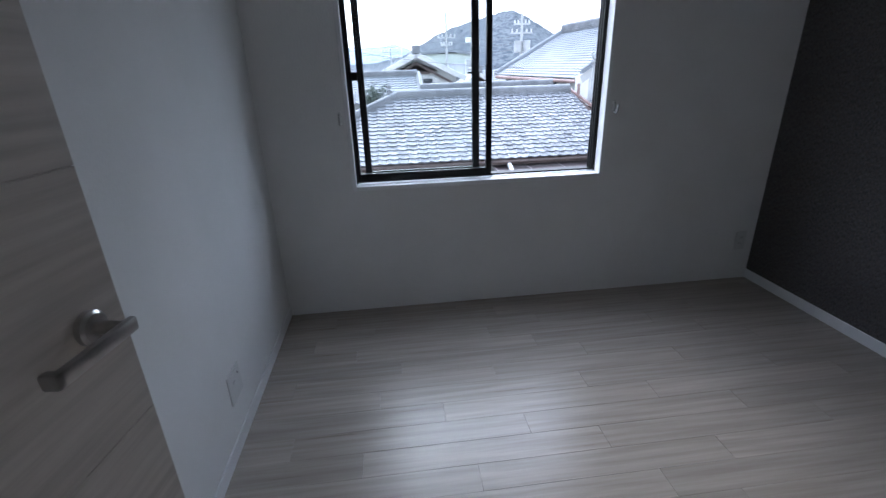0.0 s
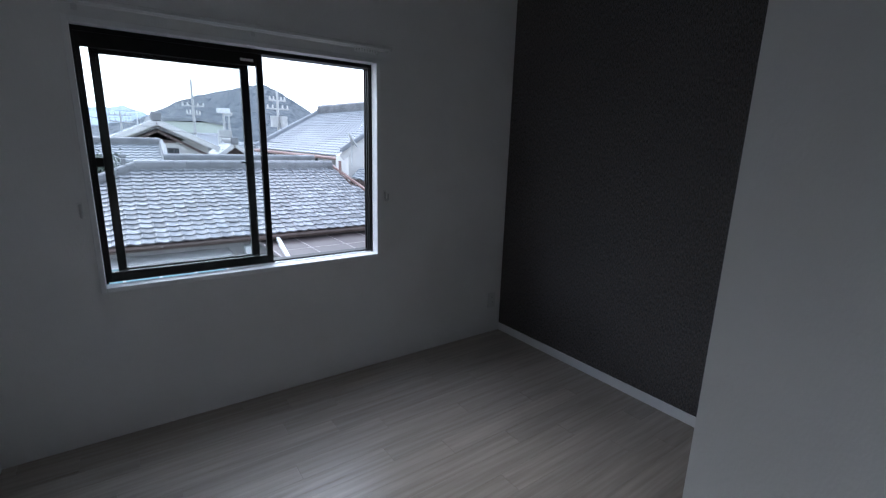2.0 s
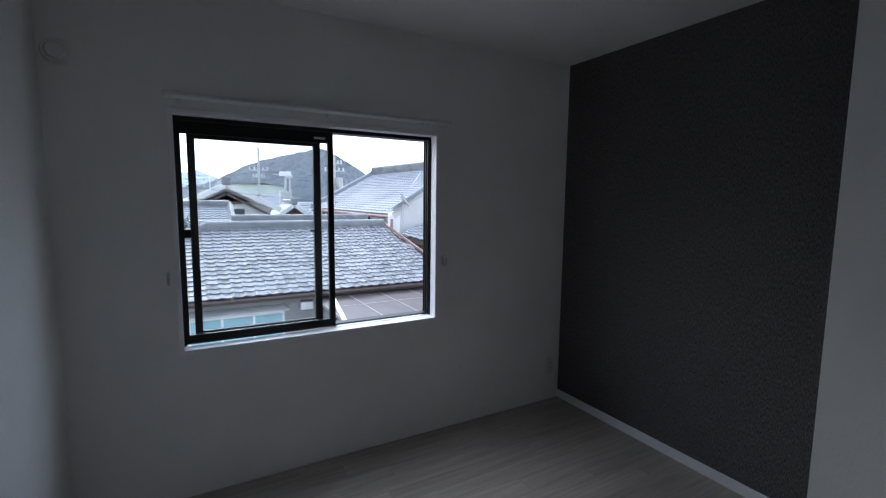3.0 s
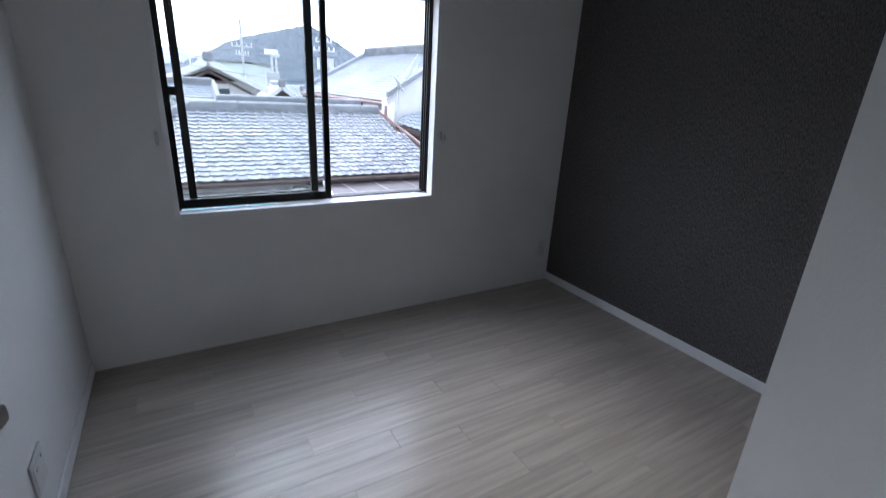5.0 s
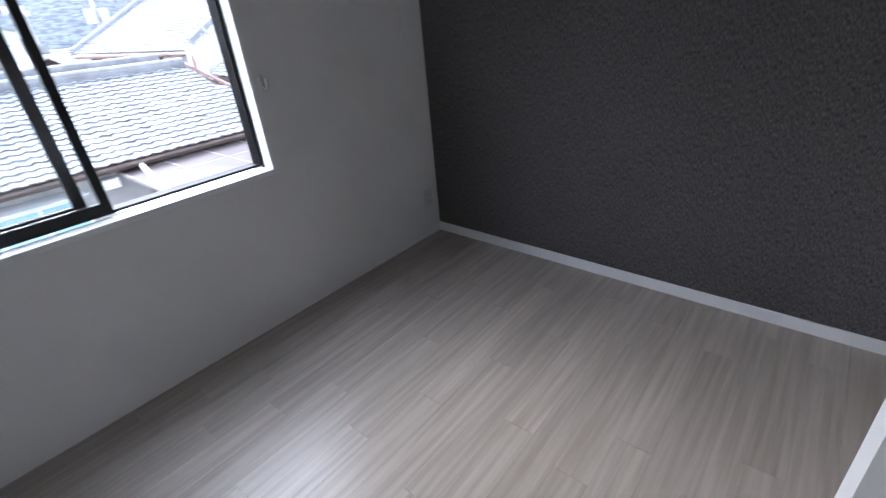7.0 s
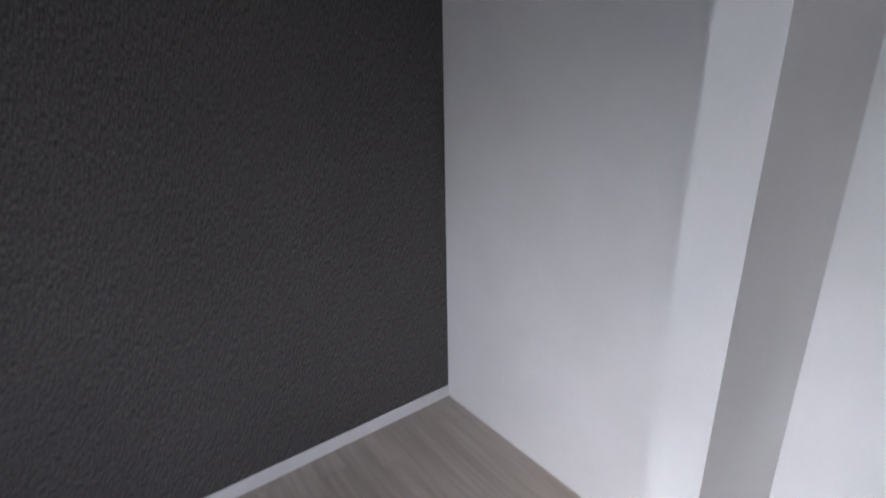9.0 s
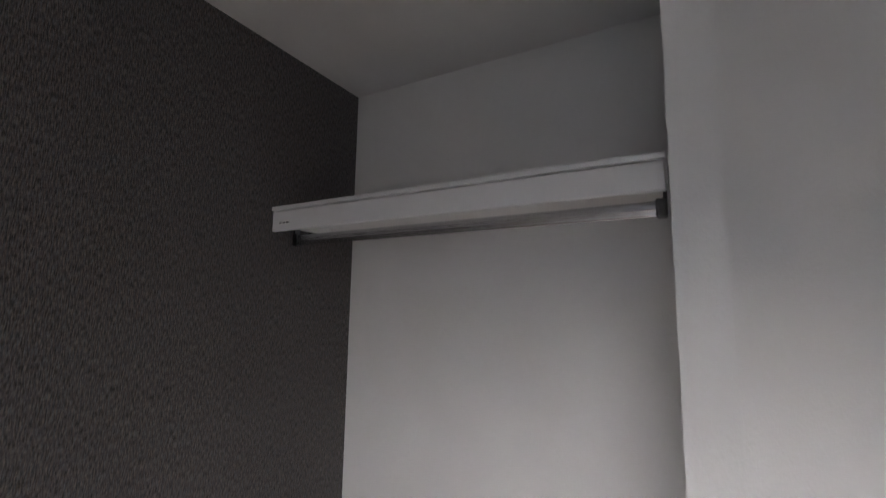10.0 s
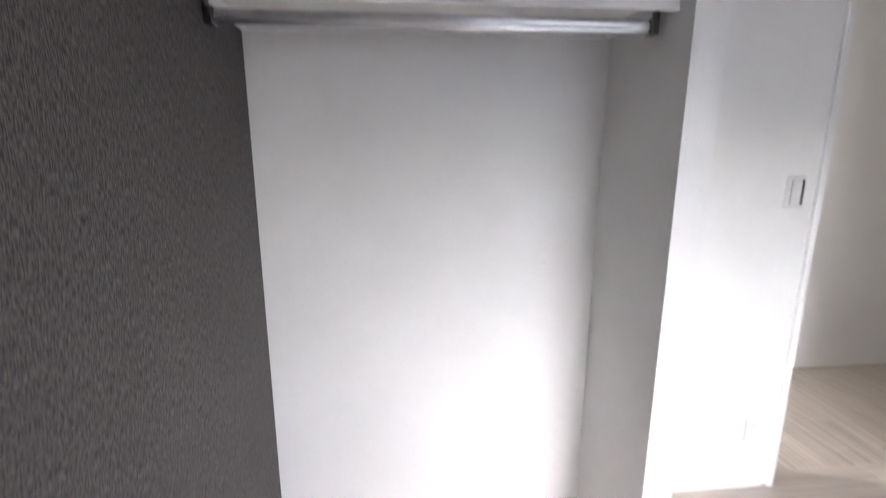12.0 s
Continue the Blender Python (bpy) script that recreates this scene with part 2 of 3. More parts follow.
cornice_hall = structure("trim_hall", box(HX0, HX1, HY, HY + 0.012, 2.262, 2.297, bevel=0.003), TRIM, "thin white cornice strip in the hall", "trim")

downlight = thing("ceiling_downlight", 1.9, -0.55, 2.3, "small round warm downlight in the hall ceiling", "ceiling light")
BH, BT = 0.06, 0.007


def skirting(name, x0, x1, y0, y1):
    return structure(name, box(x0, x1, y0, y1, 0, BH, bevel=0.002), TRIM, "low white baseboard along the wall", "baseboard")


skirting("baseboard_east", W - BT, W, 0, L)
skirting("baseboard_west", 0, BT, 0.0, L)
skirting("baseboard_wing", GX0 - BT, GX0, 0.0, GY)
skirting("baseboard_switch", DX1 + 0.025, GX0 - BT, 0, BT)

part("ring", cyl((0, 0, -0.006), (0, 0, 0), 0.062, 32, 0.066), TRIM, downlight)
part("diffuser", cyl((0, 0, -0.008), (0, 0, -0.006), 0.048, 32), LAMP, downlight, "glowing diffuser")
hall_lamp = new("hall_lamp", bpy.data.lights.new("hall_lamp", "AREA"))
hall_lamp.data.shape, hall_lamp.data.size, hall_lamp.data.energy, hall_lamp.data.color = "DISK", 0.1, 5.0, (1.0, 0.97, 0.92)
hall_lamp.matrix_world = pose(1.9, -0.55, 2.285)

# door frame and door
door_frame = thing("door_frame", 0, 0, 0, "off-white door frame around the open doorway", "door frame", kind="structure")
FR = 0.028
part("jamb", box(DX0, DX0 + FR, -T - 0.012, 0.012, 0, DZ - FR, bevel=0.002), TRIM, door_frame)
part("jamb", box(DX1 - FR, DX1, -T - 0.012, 0.012, 0, DZ - FR, bevel=0.002), TRIM, door_frame)
part("head", box(DX0, DX1, -T - 0.012, 0.012, DZ - FR, DZ, bevel=0.002), TRIM, door_frame)
part("stop_strip", box(DX1 - FR - 0.01, DX1 - FR, -0.09, -0.045, 0, DZ - FR - 0.002, bevel=0.002), TRIM, door_frame)
part("strike_plate", box(DX1 - FR - 0.003, DX1 - FR, -0.034, -0.010, 0.90, 1.02, bevel=0.001), SATIN, door_frame, "narrow metal strike plate")

door_1 = thing("door_1", 0.067, 0.014, 0.008, "greige wood-grain door standing open with lever handle", "door", rz=81.2, kind="structure")
DW, DT = 0.748, 0.035
leaf = part("leaf", boxes((0, DW, -DT, 0, 0, 0.39), (0, DW, -DT, 0, 0.3915, 0.795), (0, DW, -DT, 0, 0.7965, 1.20), (0, DW, -DT, 0, 1.2015, 1.605), (0, DW, -DT, 0, 1.6065, 2.0),
                          (0.002, DW - 0.002, -DT + 0.002, -0.002, 0.01, 1.99), bevel=0.001), DOORWOOD, door_1)
HXL, HZL = 0.682, 0.985
rose = bmesh.new()
cyl((HXL, -DT - 0.009, HZL), (HXL, -DT, HZL), 0.0255, 28, bm=rose)
cyl((HXL, -DT - 0.013, HZL), (HXL, -DT - 0.009, HZL), 0.021, 28, 0.0255, bm=rose)
handle = part("handle", rose, SATIN, door_1, "satin nickel lever handle", smooth=True)
lev = bmesh.new()
cyl((HXL, -DT - 0.058, HZL), (HXL, -DT - 0.012, HZL), 0.010, 20, bm=lev)
add_box(lev, HXL - 0.125, HXL + 0.016, -DT - 0.062, -DT - 0.050, HZL - 0.011, HZL + 0.011, bevel=0.004, segs=2)
add_box(lev, HXL - 0.125, HXL - 0.110, -DT - 0.062, -DT - 0.038, HZL - 0.011, HZL + 0.011, bevel=0.004, segs=2)
part("lever", lev, SATIN, handle, smooth=True)

# ---------------------------------------------------------------- window
window_1 = thing("window_1", 0, 0, 0, "black aluminium sliding window slid open, white casing", "window", kind="structure")
casing = boxes((WX0 - CW, WX0, L - 0.006, L + 0.075, WZ0 - CW, WZ1 + CW), (WX1, WX1 + CW, L - 0.006, L + 0.075, WZ0 - CW, WZ1 + CW),
               (WX0, WX1, L - 0.006, L + 0.075, WZ1, WZ1 + CW), bevel=0.0015)
part("casing", casing, TRIM, window_1, "white casing boards")
part("window_sill", box(WX0, WX1, L - 0.008, L + 0.062, WZ0 - CW, WZ0, bevel=0.002), TRIM, window_1, "white window sill board")
FY0, FY1 = L + 0.06, L + 0.15
part("window_frame", boxes((WX0, WX0 + 0.010, FY0, FY1, WZ0, WZ1), (WX1 - 0.008, WX1, FY0, FY1, WZ0, WZ1),
                           (WX0 + 0.010, WX1 - 0.008, FY0 + 0.002, FY1, WZ1 - 0.02, WZ1), (WX0 + 0.010, WX1 - 0.008, FY0 + 0.03, FY1, WZ0, WZ0 + 0.012), bevel=0.0015), BLACKALU, window_1)
for k in range(3):
    part("track", box(WX1 - 0.016, WX1 - 0.008, FY0 + 0.012 + 0.026 * k, FY0 + 0.020 + 0.026 * k, WZ0 + 0.012, WZ1 - 0.02), BLACKALU, window_1)
part("sill_track", boxes((1.21, WX1 - 0.008, FY0 + 0.004, FY0 + 0.028, WZ0, WZ0 + 0.006)), ALU, window_1, "silver sill track")


def sash(x0, x1, y0, y1, st_l, st_r, top, bottom):
    z0, z1 = WZ0 + 0.012, WZ1 - 0.021
    s = part("sash", boxes((x0, x0 + st_l, y0, y1, z0, z1), (x1 - st_r, x1, y0, y1, z0, z1), (x0 + st_l, x1 - st_r, y0 + 0.001, y1 - 0.001, z0, z0 + bottom),
                           (x0 + st_l, x1 - st_r, y0 + 0.001, y1 - 0.001, z1 - top, z1), bevel=0.0015), BLACKALU, window_1)
    g = part("pane", box(x0 + st_l, x1 - st_r, (y0 + y1) / 2 - 0.0015, (y0 + y1) / 2 + 0.0015, z0 + bottom, z1 - top), GLASS, s, "clear glass")
    g.visible_shadow = False
    return s


inner = sash(WX0 + 0.003, 1.204, FY0 + 0.004, FY0 + 0.030, 0.022, 0.030, 0.058, 0.040)
outer = sash(0.505, 1.142, FY0 + 0.040, FY0 + 0.066, 0.034, 0.038, 0.075, 0.045)
latch = boxes((1.100, 1.122, FY0 + 0.028, FY0 + 0.040, 1.285, 1.30), (1.078, 1.102, FY0 + 0.030, FY0 + 0.038, 1.289, 1.297), bevel=0.001)
part("latch", latch, BLACKALU, outer, "black crescent latch")
part("catch", boxes((0.475, 0.507, FY0 + 0.008, FY0 + 0.028, 1.275, 1.315), bevel=0.003), BLACKALU, inner)
part("stopper", box(1.168, 1.176, FY0 + 0.0, FY0 + 0.004, 1.24, 1.33, bevel=0.001), DARKPL, inner)
part("sticker", box(1.10, 1.16, FY0 + 0.0025, FY0 + 0.004, 1.786, 1.798), CARD, inner, "small pale sticker")

# curtain rail
curtain_rail = thing("curtain_rail", 0, L, 1.915, "white double curtain rail fixed above the window", "curtain rail")
for dy in (-0.045, -0.085):
    part("rail", box(0.425, 1.852, dy - 0.008, dy + 0.008, -0.009, 0.009, bevel=0.003), PLASTIC, curtain_rail)
    for xx in (0.420, 1.849):
        part("end_cap", box(xx, xx + 0.012, dy - 0.011, dy + 0.011, -0.014, 0.012, bevel=0.003), PLASTIC, curtain_rail)
for xx in (0.47, 1.14, 1.80):
    part("bracket", boxes((xx, xx + 0.02, -0.095, 0, 0.009, 0.014), (xx, xx + 0.02, -0.004, 0, -0.025, 0.014), bevel=0.001), PLASTIC, curtain_rail)
for k in range(9):
    part("glider", box(1.66 + 0.016 * k, 1.668 + 0.016 * k, -0.05, -0.040, -0.026, -0.009, bevel=0.002), PLASTIC, curtain_rail)

# tieback hooks


def hook(x):
    h = thing("tieback_hook", x, L, 1.10, "small pale grey tieback hook on the window wall", "hook", group="tieback hooks")
    part("plate", box(-0.010, 0.010, -0.005, 0, -0.032, 0.032, bevel=0.002, segs=2), PLASTIC, h)
    part("hook", tube([(0, -0.004, 0.022), (0.001, -0.012, -0.022), (0.002, -0.030, -0.030), (0.002, -0.044, -0.018), (0.002, -0.046, 0.010)], 0.006, 8), HOOKPL, h, "grey plastic hook")
    return h


hook(0.405)
hook(1.858)

# round wall vent
wall_vent = thing("wall_vent", 0.062, L, 2.05, "round white ventilation cap high on the wall", "vent")
part("ring", cyl((0, -0.014, 0), (0, 0, 0), 0.046, 40, 0.052), PLASTIC, wall_vent, smooth=True)
part("cover", cyl((0, -0.026, 0), (0, -0.014, 0), 0.030, 40, 0.038), PLASTIC, wall_vent, smooth=True)

# outlets and switch


def plate(name, m, label, category, w=0.07, h=0.12, slots=(), group=""):
    o = thing(name, 0, 0, 0, label, category, group=group)
    o.matrix_world = m
    part("cover_plate", box(-w / 2, w / 2, -0.007, 0, -h / 2, h / 2, bevel=0.003, segs=2), PLASTIC, o)
    part("insert", box(-w / 2 + 0.012, w / 2 - 0.012, -0.0085, -0.007, -h / 2 + 0.018, h / 2 - 0.018, bevel=0.001), PLASTIC, o)
    for x, z, sw, sh in slots:
        part("slot", box(x - sw / 2, x + sw / 2, -0.0093, -0.0084, z - sh / 2, z + sh / 2), DARKPL, o)
    return o


SL = [(-0.006, 0.022, 0.002, 0.009), (0.006, 0.022, 0.002, 0.008), (-0.006, -0.018, 0.002, 0.009), (0.006, -0.018, 0.002, 0.008)]
plate("wall_outlet", pose(2.782, L, 0.26), "white double power outlet low on the wall", "outlet", slots=SL, group="power outlets")
plate("wall_outlet", pose(0.937, 0, 0.275, rz=180), "white power outlet below the light switch", "outlet", slots=SL, group="power outlets")
plate("antenna_outlet", pose(0, 1.553, 0.243, rz=90), "white wide antenna and power outlet plate", "outlet", w=0.12, slots=[(0.03, 0.03, 0.007, 0.009), (-0.025, 0.02, 0.002, 0.009), (-0.013, 0.02, 0.002, 0.008)])
sw = plate("light_switch", pose(0.920, 0, 1.267, rz=180), "white wide-rocker light switch beside the doorway", "switch", w=0.075)
part("rocker", box(-0.018, 0.020, -0.012, -0.0085, -0.044, 0.044, bevel=0.0015), PLASTIC, sw)
part("gap", box(0.020, 0.027, -0.0125, -0.0084, -0.046, 0.046), DARKPL, sw)
part("gap", box(-0.021, -0.0195, -0.0095, -0.0084, -0.046, 0.046), DARKPL, sw)

# ---------------------------------------------------------------- closet shelf and rod
SY, SZ0, SZ1 = 0.412, 1.759, 1.842
closet_shelf = thing("closet_shelf", 0, 0, 0, "white closet shelf board with deep front rail", "shelf")
XS0, XS1 = GX1 + 0.006, W - 0.001
part("board", box(XS0, XS1, 0.001, SY - 0.018, SZ1 - 0.030, SZ1 - 0.012), TRIM, closet_shelf)
part("front_rail", box(XS0 + 0.002, XS1, SY - 0.018, SY - 0.004, SZ0, SZ1 - 0.016, bevel=0.003), TRIM, closet_shelf)
part("edge_strip", box(XS0, XS1, SY - 0.024, SY + 0.002, SZ1 - 0.0135, SZ1, bevel=0.0018), TRIM, closet_shelf)
part("back_batten", box(XS0, XS1, 0.001, 0.016, 1.783, SZ1 - 0.031, bevel=0.001), TRIM, closet_shelf)
part("side_batten", box(XS0, XS0 + 0.015, 0.017, SY - 0.02, 1.783, SZ1 - 0.031, bevel=0.001), TRIM, closet_shelf)
part("side_batten", box(XS1 - 0.015, XS1, 0.017, SY - 0.02, 1.783, SZ1 - 0.031, bevel=0.001), TRIM, closet_shelf)
for k in range(5):
    xx = XS0 + 0.12 + 0.235 * k
    part("screw_cap", cyl((xx, 0.016, 1.797), (xx, 0.019, 1.797), 0.006, 14, 0.004), PLASTIC, closet_shelf)
lab = part("sticker", box(W - 0.085, W - 0.035, SY - 0.004, SY - 0.0032, 1.778, 1.792), CARD, closet_shelf, "small printed sticker")
for a, b in ((0.005, 0.011), (0.012, 0.018), (0.019, 0.025), (0.034, 0.041), (0.043, 0.048), (0.058, 0.063), (0.066, 0.07)):
    part("print_bar", box(W - 0.085 + a * 0.66, W - 0.085 + b * 0.66, SY - 0.0032, SY - 0.0027, 1.7825, 1.7875), INK, lab)

hanging_rod = thing("hanging_rod", 0, 0.312, 1.742, "ribbed aluminium closet hanging rod under the shelf", "hanging rod")
rodbm = bmesh.new()
N = 48
ringa, ringb = [], []
for k in range(N):
    a = 2 * math.pi * k / N
    r = 0.0155 - (0.0009 if k % 2 else 0.0)
    ringa.append(rodbm.verts.new((GX1 + 0.03, r * math.cos(a) * 0.8, r * math.sin(a) * 1.15)))
    ringb.append(rodbm.verts.new((W - 0.03, r * math.cos(a) * 0.8, r * math.sin(a) * 1.15)))
for k in range(N):
    rodbm.faces.new((ringa[k], ringa[(k + 1) % N], ringb[(k + 1) % N], ringb[k]))
rodbm.faces.new(ringa)
rodbm.faces.new(list(reversed(ringb)))
part("rod", rodbm, ALU, hanging_rod)
for x0, x1, s in ((GX1 + 0.012, GX1 + 0.036, 1), (W - 0.036, W - 0.012, -1)):
    part("socket", box(x0, x1, -0.017, 0.017, -0.021, 0.021, bevel=0.004, segs=2), CHROME, hanging_rod)
    xm = (x0 + x1) / 2
    part("hanger", boxes((xm - 0.008 - 0.004 * s, xm - 0.004 * s, -0.012, 0.012, 0.02, 0.069), (xm - 0.012, xm + 0.03 * s if s > 0 else xm + 0.012, -0.014, 0.014, 0.064, 0.069), bevel=0.001)
         if s > 0 else boxes((xm + 0.004, xm + 0.012, -0.012, 0.012, 0.02, 0.069), (xm - 0.03, xm + 0.012, -0.014, 0.014, 0.064, 0.069), bevel=0.001), CHROME, hanging_rod)

# ---------------------------------------------------------------- outside
GZ = -3.3
gb = bmesh.new()
for x, y in ((-3000, -1500), (3000, -1500), (3000, 4500), (-3000, 4500)):
    gb.verts.new((x, y, GZ))
gb.faces.new(gb.verts)
structure("ground", gb, EARTH, "grey paved ground between the houses", "ground")
structure("wall_lower_storey", box(HX0 - T + 0.01, W + T - 0.01, HY - T + 0.01, L + T - 0.01, GZ, -0.085), PLASTER, "plain outer wall of the storey below")
EX, EY, EZ = 0.53, 0.08, 1.415


def at(kx, kz, d):
    """A place d metres ahead of the window side eye, from its two slopes."""
    return Vector((EX + kx * d, EY + d, EZ + kz * d))


def drop(d):
    """How far a thing d metres off sits from its drawn place: lower and further right with distance."""
    return Vector((0.0045 * d - 0.009, 0, 0.032 - 0.0085 * d))


def far_at(kx, kz, d):
    return at(kx, kz, d) + drop(d)


def tiled_patch(a, b, c, d, cols, rows, wave=0.03, step=0.03, thick=0.03):
    """Pantiled roof slope: eave a-b, ridge d-c; stepped courses with a rolled profile."""
    bm = bmesh.new()
    up = (b - a).cross(d - a).normalized()
    if up.z < 0:
        up = -up
    per = 4
    n = cols * per + 1
    prof = [0.0, 0.75, 1.0, 0.35]
    for r in range(rows):
        v0, v1 = r / rows, min(1.0, (r + 1.12) / rows)
        lo, hi, lip = [], [], []
        for k in range(n):
            u = k / (n - 1)
            p, q = a.lerp(b, u).lerp(d.lerp(c, u), v0), a.lerp(b, u).lerp(d.lerp(c, u), v1)
            w = prof[k % per] * wave
            lo.append(bm.verts.new(p + up * (w + step)))
            hi.append(bm.verts.new(q + up * w))
            lip.append(bm.verts.new(p + up * (w + step - thick)))
        for k in range(n - 1):
            bm.faces.new((lo[k], lo[k + 1], hi[k + 1], hi[k]))
            bm.faces.new((lip[k], lip[k + 1], lo[k + 1], lo[k]))
    return bm


def slab(pts, t):
    """A plate through the given outline, t thick downwards."""
    bm = bmesh.new()
    top = [bm.verts.new(p) for p in pts]
    bot = [bm.verts.new(Vector(p) - Vector((0, 0, t))) for p in pts]
    bm.faces.new(top)
    bm.faces.new(list(reversed(bot)))
    for k in range(len(pts)):
        j = (k + 1) % len(pts)
        bm.faces.new((top[k], bot[k], bot[j], top[j]))
    return bm


def beam(p, q, w, h):
    """A squared bar from p to q, w wide and h high."""
    p, q = Vector(p), Vector(q)
    d = (q - p)
    side = d.cross(Vector((0, 0, 1))).normalized() * (w / 2)
    up = side.cross(d).normalized() * (h / 2)
    bm = bmesh.new()
    ring = []
    for e in (p, q):
        ring.append([bm.verts.new(e + s * side + t * up) for s, t in ((-1, -1), (1, -1), (1, 1), (-1, 1))])
    for k in range(4):
        j = (k + 1) % 4
        bm.faces.new((ring[0][k], ring[0][j], ring[1][j], ring[1][k]))
    bm.faces.new(ring[0])
    bm.faces.new(list(reversed(ring[1])))
    return bm


def ridge_cap(p, q, w=0.30, h=0.22):
    """Stacked ridge: thin flat courses, each a little narrower, under a jointed half-round cap."""
    p, q = Vector(p), Vector(q)
    up = Vector((0, 0, 1))
    bm = bmesh.new()
    n = 4
    for k in range(n):
        z = up * (h * (0.66 * k / n - 0.10))
        src = beam(p + z, q + z, w * (1.0 - 0.09 * k), h * 0.125)
        tmp = bpy.data.meshes.new("tmp")
        src.to_mesh(tmp)
        src.free()
        bm.from_mesh(tmp)
        bpy.data.meshes.remove(tmp)
    core = up * h * 0.2
    src = beam(p + core, q + core, w * 0.6, h * 0.6)
    tmp = bpy.data.meshes.new("tmp")
    src.to_mesh(tmp)
    src.free()
    bm.from_mesh(tmp)
    bpy.data.meshes.remove(tmp)
    caps = max(1, round((q - p).length / 0.32))
    for k in range(caps):
        a, b = p.lerp(q, k / caps), p.lerp(q, (k + 0.97) / caps)
        cyl(a + up * h * 0.60, b + up * h * 0.60, w * 0.27, 10, w * 0.30, bm=bm)
    return bm


# neighbour's house with the pantiled roof
D0, D1 = 11.7, 15.7
ZE, ZR = EZ - 0.195 * D0, EZ - 0.054 * D1
house = thing("house", 3.5, EY + D0 + 2, GZ, "grey single-storey house with grey pantiled roof", "house")
house_inv = house.matrix_world.inverted()


def outpart(name, bm, material, parent, label="", smooth=False, kind=""):
    base = parent.matrix_world.translation
    bm.transform(Matrix.Translation(drop(base.y - EY)) @ parent.matrix_world.inverted())
    return tagged(part(name, bm, material, parent, label, smooth), kind=kind)


XE0, XE1 = -3.4, 7.64
RX0, RX1 = 0.95, 6.84
slope_len = math.hypot(D1 - D0, ZR - ZE)
PITCH, COURSE = 0.265, 0.236
outpart("wall", boxes((-2.6, 3.85, EY + D0 + 0.5, EY + D0 + 5.5, GZ, ZE + 0.1)), RENDERWALL, house)
outpart("wall", boxes((3.85, 7.0, EY + D0 + 1.0, EY + D0 + 5.5, GZ, ZE + 0.1)), RENDERWALL, house)
outpart("roof_deck", slab([(XE0, EY + D0 + 0.04, ZE - 0.02), (XE1, EY + D0 + 0.04, ZE - 0.02), (RX1, EY + D1, ZR - 0.03), (RX0 - 0.5, EY + D1, ZR - 0.03)], 0.09), BROWN, house)
outpart("fascia", box(XE0, XE1, EY + D0 + 0.06, EY + D0 + 0.10, ZE - 0.16, ZE - 0.02), BROWN, house)
outpart("gutter", cyl((XE0, EY + D0 + 0.02, ZE - 0.07), (XE1, EY + D0 + 0.02, ZE - 0.07), 0.05, 12), BROWN, house)
BY = EY + 11.9
bayo = outpart("window", boxes((-1.0, 2.55, BY - 0.05, BY + 0.35, -1.38, -1.31), (-1.0, 2.55, BY, BY + 0.35, -2.53, -2.43), (2.49, 2.55, BY, BY + 0.35, -2.43, -1.38),
                               (0.36, 0.42, BY, BY + 0.05, -2.43, -1.38), (1.06, 1.12, BY, BY + 0.05, -2.43, -1.38), (1.78, 1.84, BY, BY + 0.05, -2.43, -1.38), bevel=0.005), TRIM, house, "white bay window frame")
for a, b in ((-0.9, 0.36), (0.42, 1.06), (1.12, 1.78), (1.84, 2.49)):
    pane = box(a - 3.5, b - 3.5, BY + 0.02 - (EY + D0 + 2), BY + 0.03 - (EY + D0 + 2), -2.43 - GZ, -1.38 - GZ)
    pane.transform(Matrix.Translation(drop(D0 + 2)))
    part("pane", pane, AQUA, bayo, "pale aqua obscured pane")
outpart("canopy", slab([(-1.0, BY - 0.12, -1.29), (2.65, BY - 0.12, -1.29), (2.60, BY + 0.35, -1.2), (-1.0, BY + 0.35, -1.2)], 0.03), CONC, house)
outpart("vent_hood", boxes((2.98, 3.30, EY + D0 + 0.28, EY + D0 + 0.5, -1.40, -1.18), bevel=0.02), TRIM, house, "white vent hood")
outpart("ridge", ridge_cap((RX0, EY + D1, ZR + 0.0), (RX1, EY + D1, ZR + 0.0), 0.32, 0.24), RIDGE, house)
outpart("hip_ridge", ridge_cap((RX0, EY + D1, ZR + 0.02), (RX0 - 3.4, EY + D1 - 3.4, ZR - 3.4 * 0.36 + 0.04), 0.26, 0.20), RIDGE, house)
outpart("ridge_end_tile", boxes((RX0 - 0.30, RX0 - 0.18, EY + D1 - 0.20, EY + D1 + 0.20, ZR - 0.02, ZR + 0.30), (RX0 - 0.32, RX0 - 0.16, EY + D1 - 0.09, EY + D1 + 0.09, ZR + 0.30, ZR + 0.42), bevel=0.03), RIDGE, house)
outpart("verge", beam((RX1 + 0.02, EY + D1, ZR + 0.06), (XE1, EY + D0, ZE + 0.06), 0.07, 0.07), COPPER, house)
outpart("downpipe", tube([(6.95, EY + 15.2, 0.82), (6.95, EY + 15.2, 0.30), (7.05, EY + 14.9, 0.20)], 0.05), COPPER, house)

# tiles of that roof: the lower courses singly, the rest joined
tile_bm = bmesh.new()


